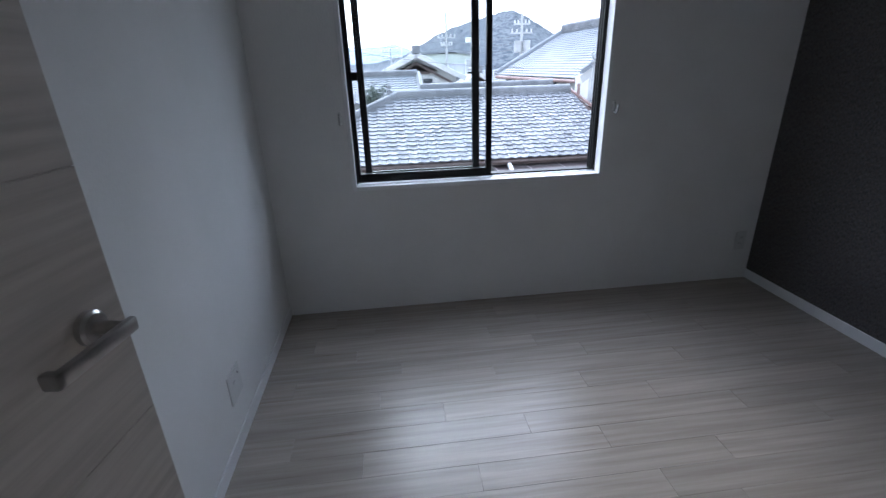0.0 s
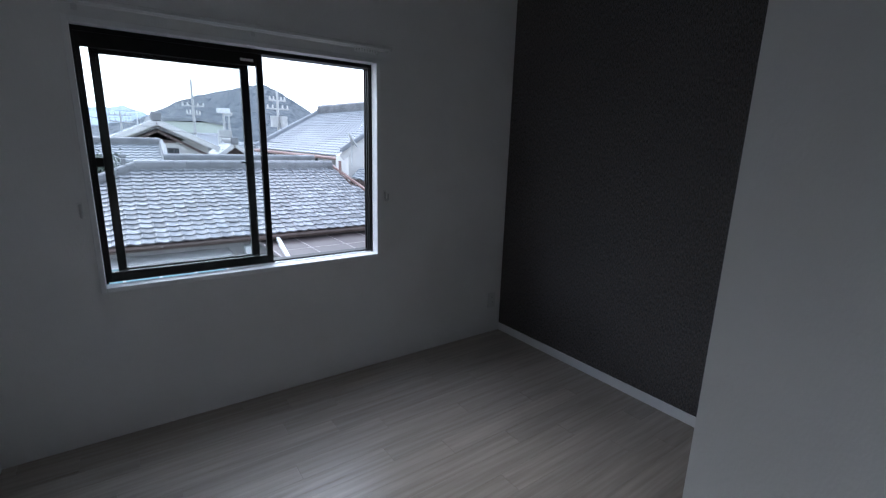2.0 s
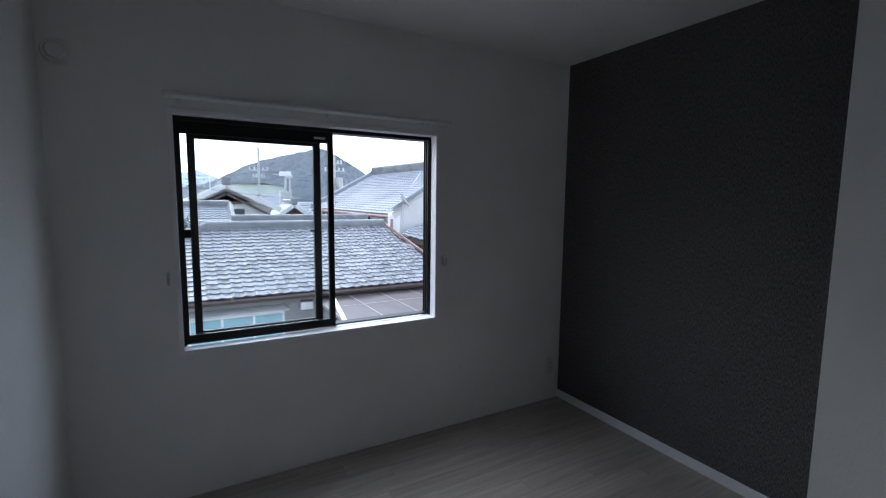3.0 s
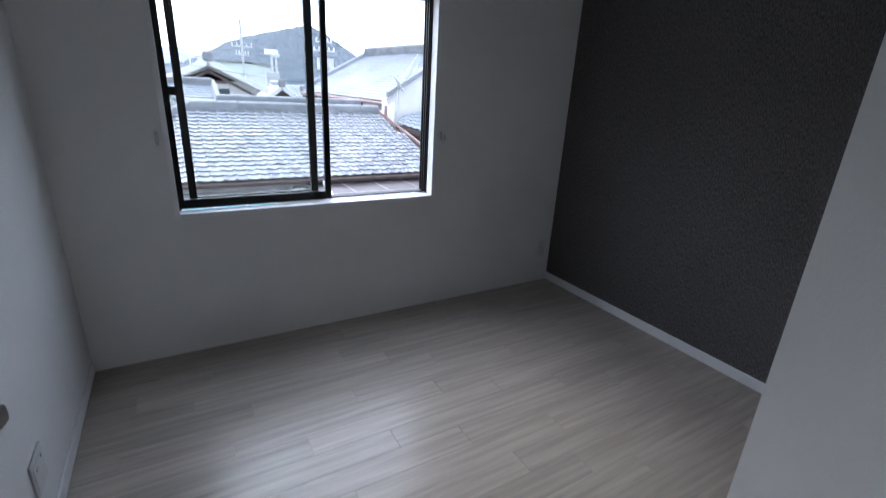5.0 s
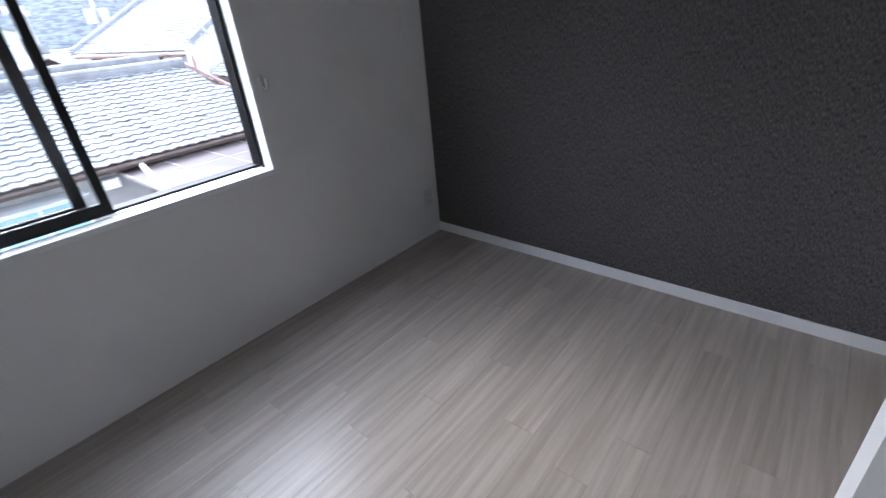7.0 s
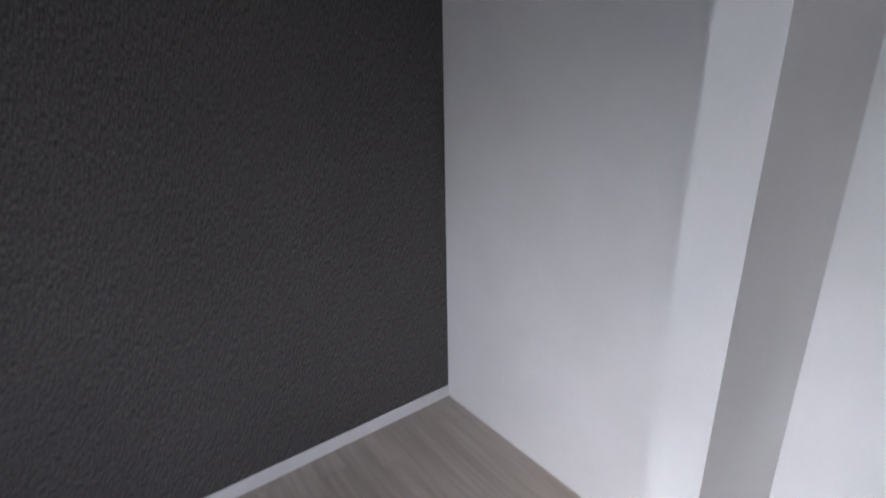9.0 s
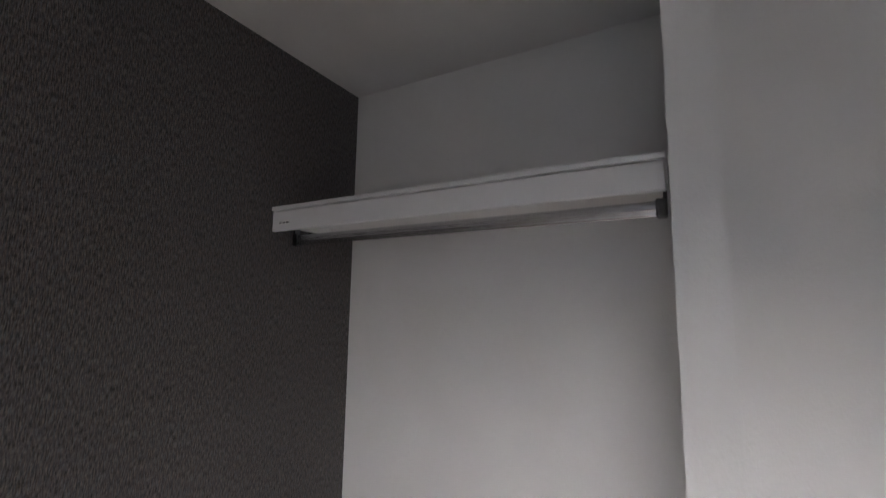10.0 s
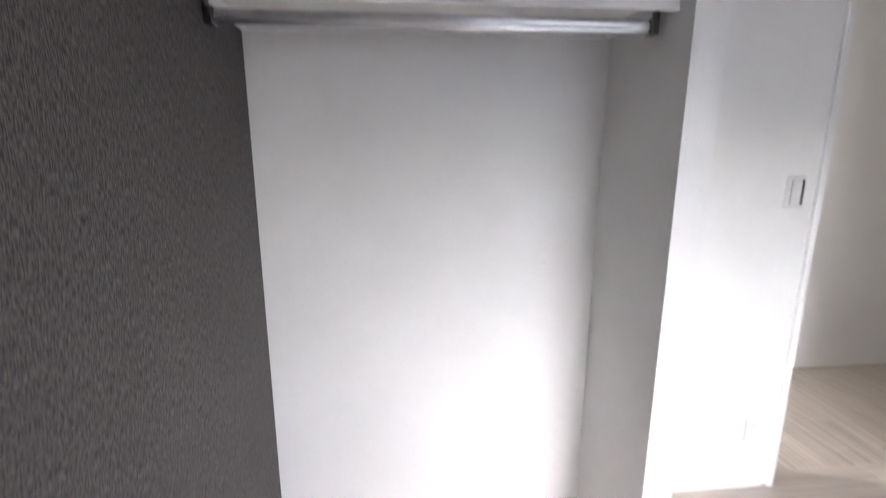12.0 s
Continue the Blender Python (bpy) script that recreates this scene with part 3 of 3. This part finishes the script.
def one_tile(bm, m):
    prof = [(0.0, 0.020), (0.14, 0.037), (0.32, 0.028), (0.58, 0.003), (0.82, 0.0), (1.0, 0.014)]
    lo, hi, lip = [], [], []
    for u, w in prof:
        lo.append(bm.verts.new(m @ Vector((u * PITCH * 0.965, 0.0 - 0.012 * math.sin(u * math.pi * 2), w + 0.030))))
        hi.append(bm.verts.new(m @ Vector((u * PITCH * 0.965, COURSE * 1.12, w))))
        lip.append(bm.verts.new(m @ Vector((u * PITCH * 0.965, 0.0 - 0.012 * math.sin(u * math.pi * 2), w + 0.004))))
    for k in range(len(prof) - 1):
        bm.faces.new((lo[k], lo[k + 1], hi[k + 1], hi[k]))
        bm.faces.new((lip[k], lip[k + 1], lo[k + 1], lo[k]))


one_tile(tile_bm, Matrix.Identity(4))
tile_me = mesh("tile", tile_bm, TILE, True)
tilt = math.degrees(math.atan2(ZR - ZE, D1 - D0))
base = Matrix.Translation(Vector((0, EY + D0, ZE)) + drop(D0 + 2)) @ pose(0, 0, 0, tilt, 0, 0)
rest = bmesh.new()
singles = 0
n_rows = int(slope_len / COURSE)
for r in range(n_rows):
    f = (r + 0.5) / n_rows
    xr = XE1 + (RX1 - XE1) * f - PITCH
    xl = RX0 - (1 - f) * (D1 - D0)
    c0 = int(math.floor((max(xl, -1.2) - 0.0) / PITCH))
    for c in range(c0, int(xr / PITCH) + 1):
        x = c * PITCH
        m = base @ Matrix.Translation((x, r * COURSE, random.uniform(-0.003, 0.003))) @ pose(0, 0, 0, 0, random.uniform(-0.8, 0.8), random.uniform(-0.5, 0.5))
        if singles < 300 and x > 0.2:
            t = new("tile", tile_me)
            t.parent = house
            t.matrix_basis = house_inv @ m
            singles += 1
        else:
            one_tile(rest, m)
rest.transform(house_inv)
rt = part("roof_tiles", rest, TILE, house, "grey clay pantiles of the upper courses", True)
rt["kind"] = "stuff"

# carport beside it
carport = thing("carport", 6, EY + 10.5, GZ, "carport with brown polycarbonate roof and white gutter", "carport")
CZ, CX0, CX1, CY0, CY1 = -1.12, 3.35, 9.6, EY + 9.2, EY + 12.1
for k in range(7):
    a = CX0 + (CX1 - CX0) * k / 7
    b = CX0 + (CX1 - CX0) * (k + 1) / 7
    for y0, y1 in ((CY0, (CY0 + CY1) / 2), ((CY0 + CY1) / 2, CY1)):
        outpart("roof_panel", box(a + 0.025, b - 0.025, y0 + 0.02, y1 - 0.02, CZ, CZ + 0.012), POLY, carport, "brown translucent roof panel")
    outpart("rafter", box(a - 0.016, a + 0.016, CY0, CY1, CZ - 0.05, CZ + 0.02), RAFTER, carport)
outpart("purlin", box(CX0, CX1, (CY0 + CY1) / 2 - 0.02, (CY0 + CY1) / 2 + 0.02, CZ - 0.05, CZ + 0.018), RAFTER, carport)
outpart("gutter", box(CX0 - 0.1, CX1, CY0 - 0.14, CY0, CZ - 0.1, CZ + 0.04, bevel=0.02), TRIM, carport, "white gutter")
outpart("gutter", beam((CX0 - 0.05, CY0 - 0.1, CZ), (CX0 + 0.45, CY1, CZ + 0.1), 0.08, 0.1), TRIM, carport, "white edge beam")
for xx in (CX0 + 0.2, 6.5, 9.4):
    outpart("post", box(xx, xx + 0.09, CY0 + 0.02, CY0 + 0.11, GZ, CZ - 0.05), TRIM, carport)

# roofs behind
back_house = thing("house", 4, EY + 18.5, GZ, "house behind with long grey tiled ridge", "house")
z0, z1 = EZ - 0.062 * 16.6, EZ - 0.038 * 18.5
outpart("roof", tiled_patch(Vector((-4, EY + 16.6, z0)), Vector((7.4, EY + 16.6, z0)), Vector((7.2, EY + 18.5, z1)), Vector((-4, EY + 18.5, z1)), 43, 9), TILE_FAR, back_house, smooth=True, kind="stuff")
outpart("ridge", ridge_cap((1.9, EY + 18.5, z1 + 0.03), (7.2, EY + 18.5, z1 + 0.03), 0.3, 0.2), RIDGE, back_house)
outpart("wall", box(-3.6, 6.9, EY + 17.2, EY + 20, GZ, z0 + 0.1), PLASTER, back_house)
side_house = thing("house", -0.5, EY + 20, GZ, "house with grey tiled roof and plain ridge", "house")
z0, z1 = EZ - 0.045 * 17.8, EZ - 0.008 * 20.2
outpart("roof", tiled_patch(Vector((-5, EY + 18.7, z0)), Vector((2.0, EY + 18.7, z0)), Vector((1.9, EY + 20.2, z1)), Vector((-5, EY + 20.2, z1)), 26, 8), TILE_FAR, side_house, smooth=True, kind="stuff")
outpart("ridge", ridge_cap((-5, EY + 20.2, z1 + 0.02), (1.95, EY + 20.2, z1 + 0.02), 0.28, 0.2), RIDGE, side_house)
outpart("verge", ridge_cap((1.97, EY + 18.7, z0 + 0.04), (1.97, EY + 20.2, z1 + 0.04), 0.25, 0.12), RIDGE, side_house)
outpart("wall", box(-5, 1.8, EY + 19.3, EY + 22, GZ, z0 + 0.1), PLASTER, side_house)


def gable_house(x, d, half, apex, eave, depth, wallmat, roofmat, label, boarded=True):
    y = EY + d
    h = thing("house", x, y, GZ, label, "house")
    bm = bmesh.new()
    f = [bm.verts.new(p) for p in ((x - half, y, GZ), (x + half, y, GZ), (x + half, y, eave - 0.1), (x, y, apex - 0.15), (x - half, y, eave - 0.1))]
    b = [bm.verts.new(v.co + Vector((0, depth, 0))) for v in f]
    bm.faces.new(f)
    bm.faces.new(list(reversed(b)))
    for k in range(5):
        j = (k + 1) % 5
        bm.faces.new((f[k], b[k], b[j], f[j]))
    outpart("wall", bm, wallmat, h)
    ov, fr = 0.45, 0.5
    s = (apex - eave) / half
    for sx in (-1, 1):
        lo0, lo1 = Vector((x + sx * (half + ov), y - fr, eave - s * ov)), Vector((x + sx * (half + ov), y + depth, eave - s * ov))
        hi0, hi1 = Vector((x, y - fr, apex)), Vector((x, y + depth, apex))
        outpart("roof", tiled_patch(lo0, lo1, hi1, hi0, max(4, int(depth / 0.3)), 9), roofmat, h, smooth=True, kind="stuff")
        outpart("barge_board", beam(lo0 + Vector((0, -0.03, -0.12)), hi0 + Vector((0, -0.03, -0.12)), 0.06, 0.24), PLASTER, h, "white barge board")
        if boarded:
            outpart("eave_board", beam(lo0 + Vector((-sx * 0.5, 0.3, -0.42)), hi0 + Vector((0, 0.3, -0.52)), 0.1, 0.12), BROWN, h, "brown timber under the eaves")
    outpart("ridge_end_tile", box(x - 0.22, x + 0.22, y - fr - 0.12, y - fr, apex - 0.1, apex + 0.34, bevel=0.06), RIDGE, h)
    outpart("ridge", ridge_cap((x, y - fr, apex + 0.02), (x, y + depth, apex + 0.02), 0.3, 0.24), RIDGE, h)
    return h


gh = gable_house(2.25, 26, 2.15, 2.36, 1.34, 6, PLASTER, TILE_FAR, "white plastered house with tiled gable roof")
outpart("upper_gable", slab([(1.1, EY + 25.85, 1.44), (3.4, EY + 25.85, 1.44), (2.25, EY + 25.85, 1.92)], 0.02), BROWN, gh)
outpart("gable_boarding", beam((1.5, EY + 25.9, 1.46), (3.0, EY + 25.9, 1.46), 0.08, 0.35), BROWN, gh)
outpart("window", box(2.6, 3.1, EY + 25.9, EY + 25.98, 0.55, 1.05), DARKGL, gh)
sh = gable_house(6.55, 31, 1.35, 1.35, 0.35, 3, BROWN, TILE_FAR, "small house with dark timber gable", boarded=False)
outpart("roof_slope", tiled_patch(Vector((6.6, EY + 30.5, 0.2)), Vector((11.0, EY + 30.5, 0.2)), Vector((11.0, EY + 33, 1.38)), Vector((6.2, EY + 33, 1.38)), 18, 10), TILE_FAR, sh, smooth=True, kind="stuff")

# long pale building and a dark roof
hall_b = thing("industrial_building", 7.5, EY + 55, GZ, "long low pale green industrial building", "building")
outpart("wall", box(4.6, 10.6, EY + 55, EY + 62, GZ, 3.35), GREENISH, hall_b)
outpart("roof", slab([(4.4, EY + 54.8, 3.55), (8.2, EY + 54.8, 3.75), (10.8, EY + 54.8, 3.30), (10.8, EY + 62, 3.4), (4.4, EY + 62, 3.6)], 0.25), TILE_FAR, hall_b)
dk = thing("house", 7.0, EY + 42, GZ, "house with dark slate roof", "house")
outpart("roof", slab([(6.2, EY + 41, 1.0), (9.2, EY + 41, 1.0), (8.9, EY + 44, 2.1), (6.0, EY + 44, 2.1)], 0.15), SLATE, dk)
outpart("wall", box(6.2, 9.0, EY + 42, EY + 46, GZ, 1.2), CONC, dk)

# big hip roof
big = thing("house", 10, EY + 22, GZ, "large house with broad pale tiled hip roof", "house")
ea, eb = at(0.235, -0.012, 23), at(0.424, -0.026, 17.6)
rd, rc = at(0.375, 0.064, 25), at(0.505, 0.082, 22.5)
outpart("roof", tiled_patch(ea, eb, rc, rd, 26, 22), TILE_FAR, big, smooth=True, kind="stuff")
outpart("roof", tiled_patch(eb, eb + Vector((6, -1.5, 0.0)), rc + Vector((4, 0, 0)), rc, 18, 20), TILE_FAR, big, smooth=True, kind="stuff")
outpart("ridge", ridge_cap(rd, rc + (rc - rd) * 1.0, 0.4, 0.5), RIDGE, big)
outpart("hip_ridge", ridge_cap(rd, ea, 0.3, 0.2), TILE_FAR, big)
outpart("gutter", tube([ea + Vector((0, -0.1, -0.1)), eb + Vector((0, -0.1, -0.1))], 0.07), COPPER, big)
dn = Vector((0.35, 0.9, 0))
outpart("wall", slab([ea + dn + Vector((0, 0, 0.05)), eb + dn + Vector((0, 0, 0.05)), eb + dn + Vector((3, 4, 0.05)), ea + dn + Vector((3, 4, 0.05))], 4.3), PLASTER, big)
for k in (0.12, 0.36, 0.62):
    p, q = (ea + dn).lerp(eb + dn, k), (ea + dn).lerp(eb + dn, k + 0.13)
    off = Vector((-0.04, -0.05, -0.32))
    outpart("window", beam(p + off, q + off, 0.05, 0.42), DARKGL, big, "dark window under the eaves")
# side gable with white barge board
sg = thing("house", 9, EY + 16, GZ, "white gabled side wing with tiled lean-to", "house")
b0, b1 = at(0.425, -0.030, 15.8), at(0.56, 0.052, 15.8)
outpart("barge_board", beam(b0, b1, 0.06, 0.26), PLASTER, sg, "white barge board")
outpart("verge_tiles", ridge_cap(b0 + Vector((-0.05, -0.1, 0.2)), b1 + Vector((-0.05, -0.1, 0.2)), 0.22, 0.14), TILE_FAR, sg)
gw = bmesh.new()
for p in (b0 + Vector((0.4, 0.25, 0)), b1 + Vector((0, 0.25, 0)), Vector((b1.x, b1.y + 0.25, GZ)), Vector((b0.x + 0.4, b0.y + 0.25, GZ))):
    gw.verts.new(p)
gf = gw.faces.new(gw.verts)
ex = bmesh.ops.extrude_face_region(gw, geom=[gf])
bmesh.ops.translate(gw, vec=(0, 1.2, 0), verts=[v for v in ex["geom"] if isinstance(v, bmesh.types.BMVert)])
outpart("wall", gw, PLASTER, sg)
l0, l1, l2, l3 = at(0.448, -0.076, 14.6), at(0.60, -0.118, 13.6), at(0.60, -0.030, 15.8), at(0.468, -0.058, 15.7)
outpart("lean_to_roof", tiled_patch(l0, l1, l2, l3, 9, 5), TILE_FAR, sg, smooth=True, kind="stuff")
outpart("lean_to_fascia", beam(l0 - Vector((0, 0, 0.1)), l1 - Vector((0, 0, 0.1)), 0.08, 0.16), BROWN, sg)
outpart("lean_to_wall", slab([l0 + Vector((0.4, 0.4, -0.1)), l1 + Vector((0, 0.4, -0.1)), l2 + Vector((0, 0, -0.4)), l3 + Vector((0.3, 0, -0.4))], 2.2), BROWN, sg)

dish = thing("satellite_dish", 0, 0, 0, "grey satellite dish on a short mast", "satellite dish")
dp = far_at(0.452, 0.006, 15.2)
dish.location = dp - Vector((0, 0, 0.62))
db = bmesh.new()
dm = Matrix.Translation((-0.05, -0.1, 0.62)) @ pose(0, 0, 0, 55, 0, 60)
rings = []
for r in range(6):
    rad = 0.30 * r / 5
    rings.append([db.verts.new(dm @ Vector((rad * math.cos(2 * math.pi * k / 24), rad * math.sin(2 * math.pi * k / 24) * 1.1, rad * rad * 0.9))) for k in range(24)] if r else [db.verts.new(dm @ Vector((0, 0, 0)))])
for k in range(24):
    db.faces.new((rings[0][0], rings[1][k], rings[1][(k + 1) % 24]))
    for r in range(1, 5):
        db.faces.new((rings[r][k], rings[r + 1][k], rings[r + 1][(k + 1) % 24], rings[r][(k + 1) % 24]))
bmesh.ops.solidify(db, geom=db.faces[:], thickness=0.012)
part("reflector", db, CONC, dish, smooth=True)
part("mast", tube([(0, 0, -0.25), (0, 0, 0.5), (-0.05, -0.06, 0.62)], 0.03), CONC, dish)
part("feed_arm", tube([(-0.05, -0.1, 0.5), (-0.28, -0.38, 0.62)], 0.014), CONC, dish)

# aerial on the gable house's ridge
aerial = thing("tv_aerial", 1.66, EY + 26.5, 1.81, "pale rooftop television aerial with short bars", "aerial")
part("mast", cyl((0, 0, -0.3), (0, 0, 0.75), 0.02, 8), TRIM, aerial)
part("boom", cyl((-0.5, 0, 0.6), (0.5, 0, 0.7), 0.015, 8), TRIM, aerial)
for k in range(6):
    part("element", cyl((-0.45 + 0.18 * k, -0.25, 0.6 + 0.02 * k), (-0.45 + 0.18 * k, 0.25, 0.62 + 0.02 * k), 0.012, 6), TRIM, aerial)

# evergreen shrub beside the tiled roof
shrub = thing("tree", 0.34, 16.25, GZ, "small evergreen garden tree between the roofs", "tree")
part("trunk", cyl((0, 0, 0), (0, 0, 0.61 - GZ), 0.10, 10, 0.04), BROWN, shrub)
crown = bmesh.new()
rng = random.Random(5)
for k in range(9):
    a = rng.uniform(0, 6.28)
    cyl((0, 0, 0.61 - GZ - rng.uniform(0.6, 1.4)), (0.5 * math.cos(a), 0.5 * math.sin(a), 0.61 - GZ - rng.uniform(0, 0.5)), 0.025, 5, 0.01, bm=crown)
for k in range(1400):
    c = Vector((rng.gauss(0, 0.20), rng.gauss(0, 0.20), 0.61 - GZ + rng.gauss(-0.25, 0.26)))
    if noise.noise(c * 2.5) < -0.05:
        continue
    q = Euler((rng.uniform(0, 6.3), rng.uniform(0, 6.3), rng.uniform(0, 6.3))).to_matrix()
    s = rng.uniform(0.04, 0.075)
    crown.faces.new([crown.verts.new(c + q @ Vector(p) * s) for p in ((-1, 0, 0), (0, -0.45, 0.1), (1, 0, 0), (0, 0.45, 0.1))])
part("crown", crown, LEAF, shrub)

# utility poles


def pole(kx, d, top, arms):
    p = far_at(kx, top, d)
    o = thing("utility_pole", p.x, p.y, GZ, "concrete utility pole with crossarms and insulators", "utility pole", group="utility poles")
    h = p.z - GZ
    part("shaft", cyl((0, 0, 0), (0, 0, h), 0.15, 14, 0.08), CONC, o)
    for z, w in arms:
        part("crossarm", box(-w, w, -0.06, 0.06, h - z - 0.05, h - z + 0.05), CONC, o)
        for s in (-0.9, -0.45, 0.45, 0.9):
            part("insulator", cyl((w * s, 0, h - z + 0.05), (w * s, 0, h - z + 0.28), 0.07, 8, 0.05), PLASTER, o)
    return o


pole(0.129, 42, 0.112, ((2.0, 0.8), (2.6, 0.5)))
p2 = pole(0.286, 36, 0.105, ((0.7, 0.6), (1.3, 0.8), (2.2, 0.4)))
part("transformer", cyl((0.35, -0.2, 5.6), (0.35, -0.2, 6.4), 0.26, 14), CONC, p2)
part("transformer", cyl((-0.35, -0.2, 5.6), (-0.35, -0.2, 6.4), 0.26, 14), CONC, p2)
pole(0.190, 45, 0.062, ((0.5, 0.3),))
pole(0.014, 60, 0.048, ((0.4, 1.0), (1.1, 1.0)))
tower = thing("sign_mast", far_at(0.181, 0.06, 38).x, EY + 38, GZ, "slim mast carrying a small white box", "mast")
mh = far_at(0.181, 0.062, 38).z - GZ
part("shaft", cyl((0, 0, 0), (0, 0, mh), 0.11, 12, 0.08), CONC, tower)
part("box", box(-0.45, 0.45, -0.15, 0.15, mh - 0.3, mh + 0.05, bevel=0.03), TRIM, tower)
part("base_block", box(-0.45, 0.45, -0.3, 0.3, mh - 4.2, mh - 1.5, bevel=0.03), CONC, tower)


def wire(p, q, sag):
    cu = bpy.data.curves.new("power_line", "CURVE")
    cu.dimensions, cu.bevel_depth = "3D", 0.009
    sp = cu.splines.new("POLY")
    sp.points.add(16)
    for k in range(17):
        t = k / 16
        v = Vector(p).lerp(Vector(q), t)
        sp.points[k].co = (v.x, v.y, v.z - sag * 4 * t * (1 - t), 1)
    cu.materials.append(DARKPL)
    return tagged(new("power_line", cu), "thin dark overhead power line between poles", "power line", "power lines")


for k in range(3):
    wire(far_at(0.129, 0.072 - 0.012 * k, 42), far_at(0.30, 0.07 - 0.012 * k, 36), 0.5)
    wire(far_at(0.129, 0.072 - 0.012 * k, 42), far_at(-0.15, 0.075 - 0.014 * k, 44), 0.5)
wire(far_at(-0.1, 0.05, 25), far_at(0.30, 0.0, 22), 0.2)

# wooded hill and far hills


def hill(name, d, prof, depth, material, label, bump, nx=220, ny=26):
    """A ridge whose crest height over the eye's level follows prof, as (slope across, slope up)."""
    bm = bmesh.new()
    k0, k1 = prof[0][0], prof[-1][0]
    grid = []
    xs, zs = [p[0] for p in prof], [p[1] for p in prof]
    for j in range(ny):
        v = j / (ny - 1)
        row = []
        for i in range(nx):
            k = k0 + (k1 - k0) * i / (nx - 1)
            off = d - depth * (1 - v)
            crest = float(np.interp(k, xs, zs)) * off + EZ + drop(off).z
            x, y = EX + k * off + drop(off).x, EY + off
            z = GZ + (crest - GZ) * math.sin(v * math.pi / 2) ** 0.8
            nz = noise.fractal(Vector((x / d * 60, y / d * 60, 0)), 0.8, 2.2, 5) * bump + abs(noise.noise(Vector((x / d * 700, y / d * 700, 3)))) * bump * 0.6
            row.append(bm.verts.new((x, y, z + nz * (0.2 + 0.8 * v))))
        grid.append(row)
    for j in range(ny - 1):
        for i in range(nx - 1):
            bm.faces.new((grid[j][i], grid[j][i + 1], grid[j + 1][i + 1], grid[j + 1][i]))
    me = mesh(name, bm, material)
    return tagged(new(name, me), label, "hill", kind="structure")


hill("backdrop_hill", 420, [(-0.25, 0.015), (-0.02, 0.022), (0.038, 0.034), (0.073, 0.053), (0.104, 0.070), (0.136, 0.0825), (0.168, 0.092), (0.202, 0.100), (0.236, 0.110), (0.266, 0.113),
                            (0.289, 0.103), (0.314, 0.090), (0.339, 0.075), (0.361, 0.061), (0.385, 0.050), (0.48, 0.034), (0.75, 0.03)], 150, FOREST, "wooded hill in the distance, tinted blue-grey for haze", 1.6, 420, 40)
hill("backdrop_mountains", 2400, [(-0.6, 0.05), (-0.2, 0.06), (-0.05, 0.052), (0.0, 0.054), (0.02, 0.058), (0.05, 0.046), (0.09, 0.03), (0.3, 0.03)], 500, FARHILL, "far mountains coloured pale blue for distance haze", 8, 160, 12)

# ---------------------------------------------------------------- floor planks
PW, PL, Y0 = 0.1127, 0.909, 1.273 - 0.1127 * 22
plank_cache = {}


def plank(x0, x1, y0, y1, turned=False):
    lx, ly = round(x1 - x0, 3), round(y1 - y0, 3)
    if (lx, ly) not in plank_cache:
        g, c = 0.0002, 0.0007
        bm = bmesh.new()
        lo = [bm.verts.new(p) for p in ((g, g, -0.012), (lx - g, g, -0.012), (lx - g, ly - g, -0.012), (g, ly - g, -0.012))]
        mi = [bm.verts.new((v.co.x, v.co.y, -c)) for v in lo]
        hi = [bm.verts.new(p) for p in ((g + c, g + c, 0), (lx - g - c, g + c, 0), (lx - g - c, ly - g - c, 0), (g + c, ly - g - c, 0))]
        bm.faces.new(hi)
        for a, b in ((lo, mi), (mi, hi)):
            for k in range(4):
                j = (k + 1) % 4
                bm.faces.new((a[k], a[j], b[j], b[k]))
        plank_cache[(lx, ly)] = mesh("plank", bm, PLANK)
    ob = new("plank", plank_cache[(lx, ly)])
    ob.parent = floor
    ob.matrix_basis = pose(y1, x0, 0, 0, 0, 90) if turned else pose(x0, y0, 0)


KNOWN = {22: 0.467, 21: 0.873, 23: 1.106, 25: 0.525, 26: 1.054, 24: 0.79}
row = 1
while Y0 + row * PW < L:
    y0, y1 = Y0 + row * PW, min(Y0 + (row + 1) * PW, L)
    if y1 > 0.03:
        ph = KNOWN.get(row, (row * 0.618 * PL + 0.13 * (row % 3)) % PL)
        cuts = [0.0] + [c for c in (ph + PL * k for k in range(-4, 6)) if 0.03 < c < W - 0.03] + [W]
        for a, b in zip(cuts, cuts[1:]):
            plank(a, b, y0, y1)
    row += 1

# the hall's planks run the other way, up to the first row of the room
edge = Y0 + PW * math.floor((0.03 - Y0) / PW)
row = 0
while HX0 + row * PW < HX1:
    x0, x1 = HX0 + row * PW, min(HX0 + (row + 1) * PW, HX1)
    ph = HY + (row * 0.618 * PL + 0.11 * (row % 4)) % PL
    cuts = [HY] + [c for c in (ph, ph + PL) if HY + 0.03 < c < edge - 0.03] + [edge]
    for a, b in zip(cuts, cuts[1:]):
        plank(a, b, x0, x1, True)
    row += 1
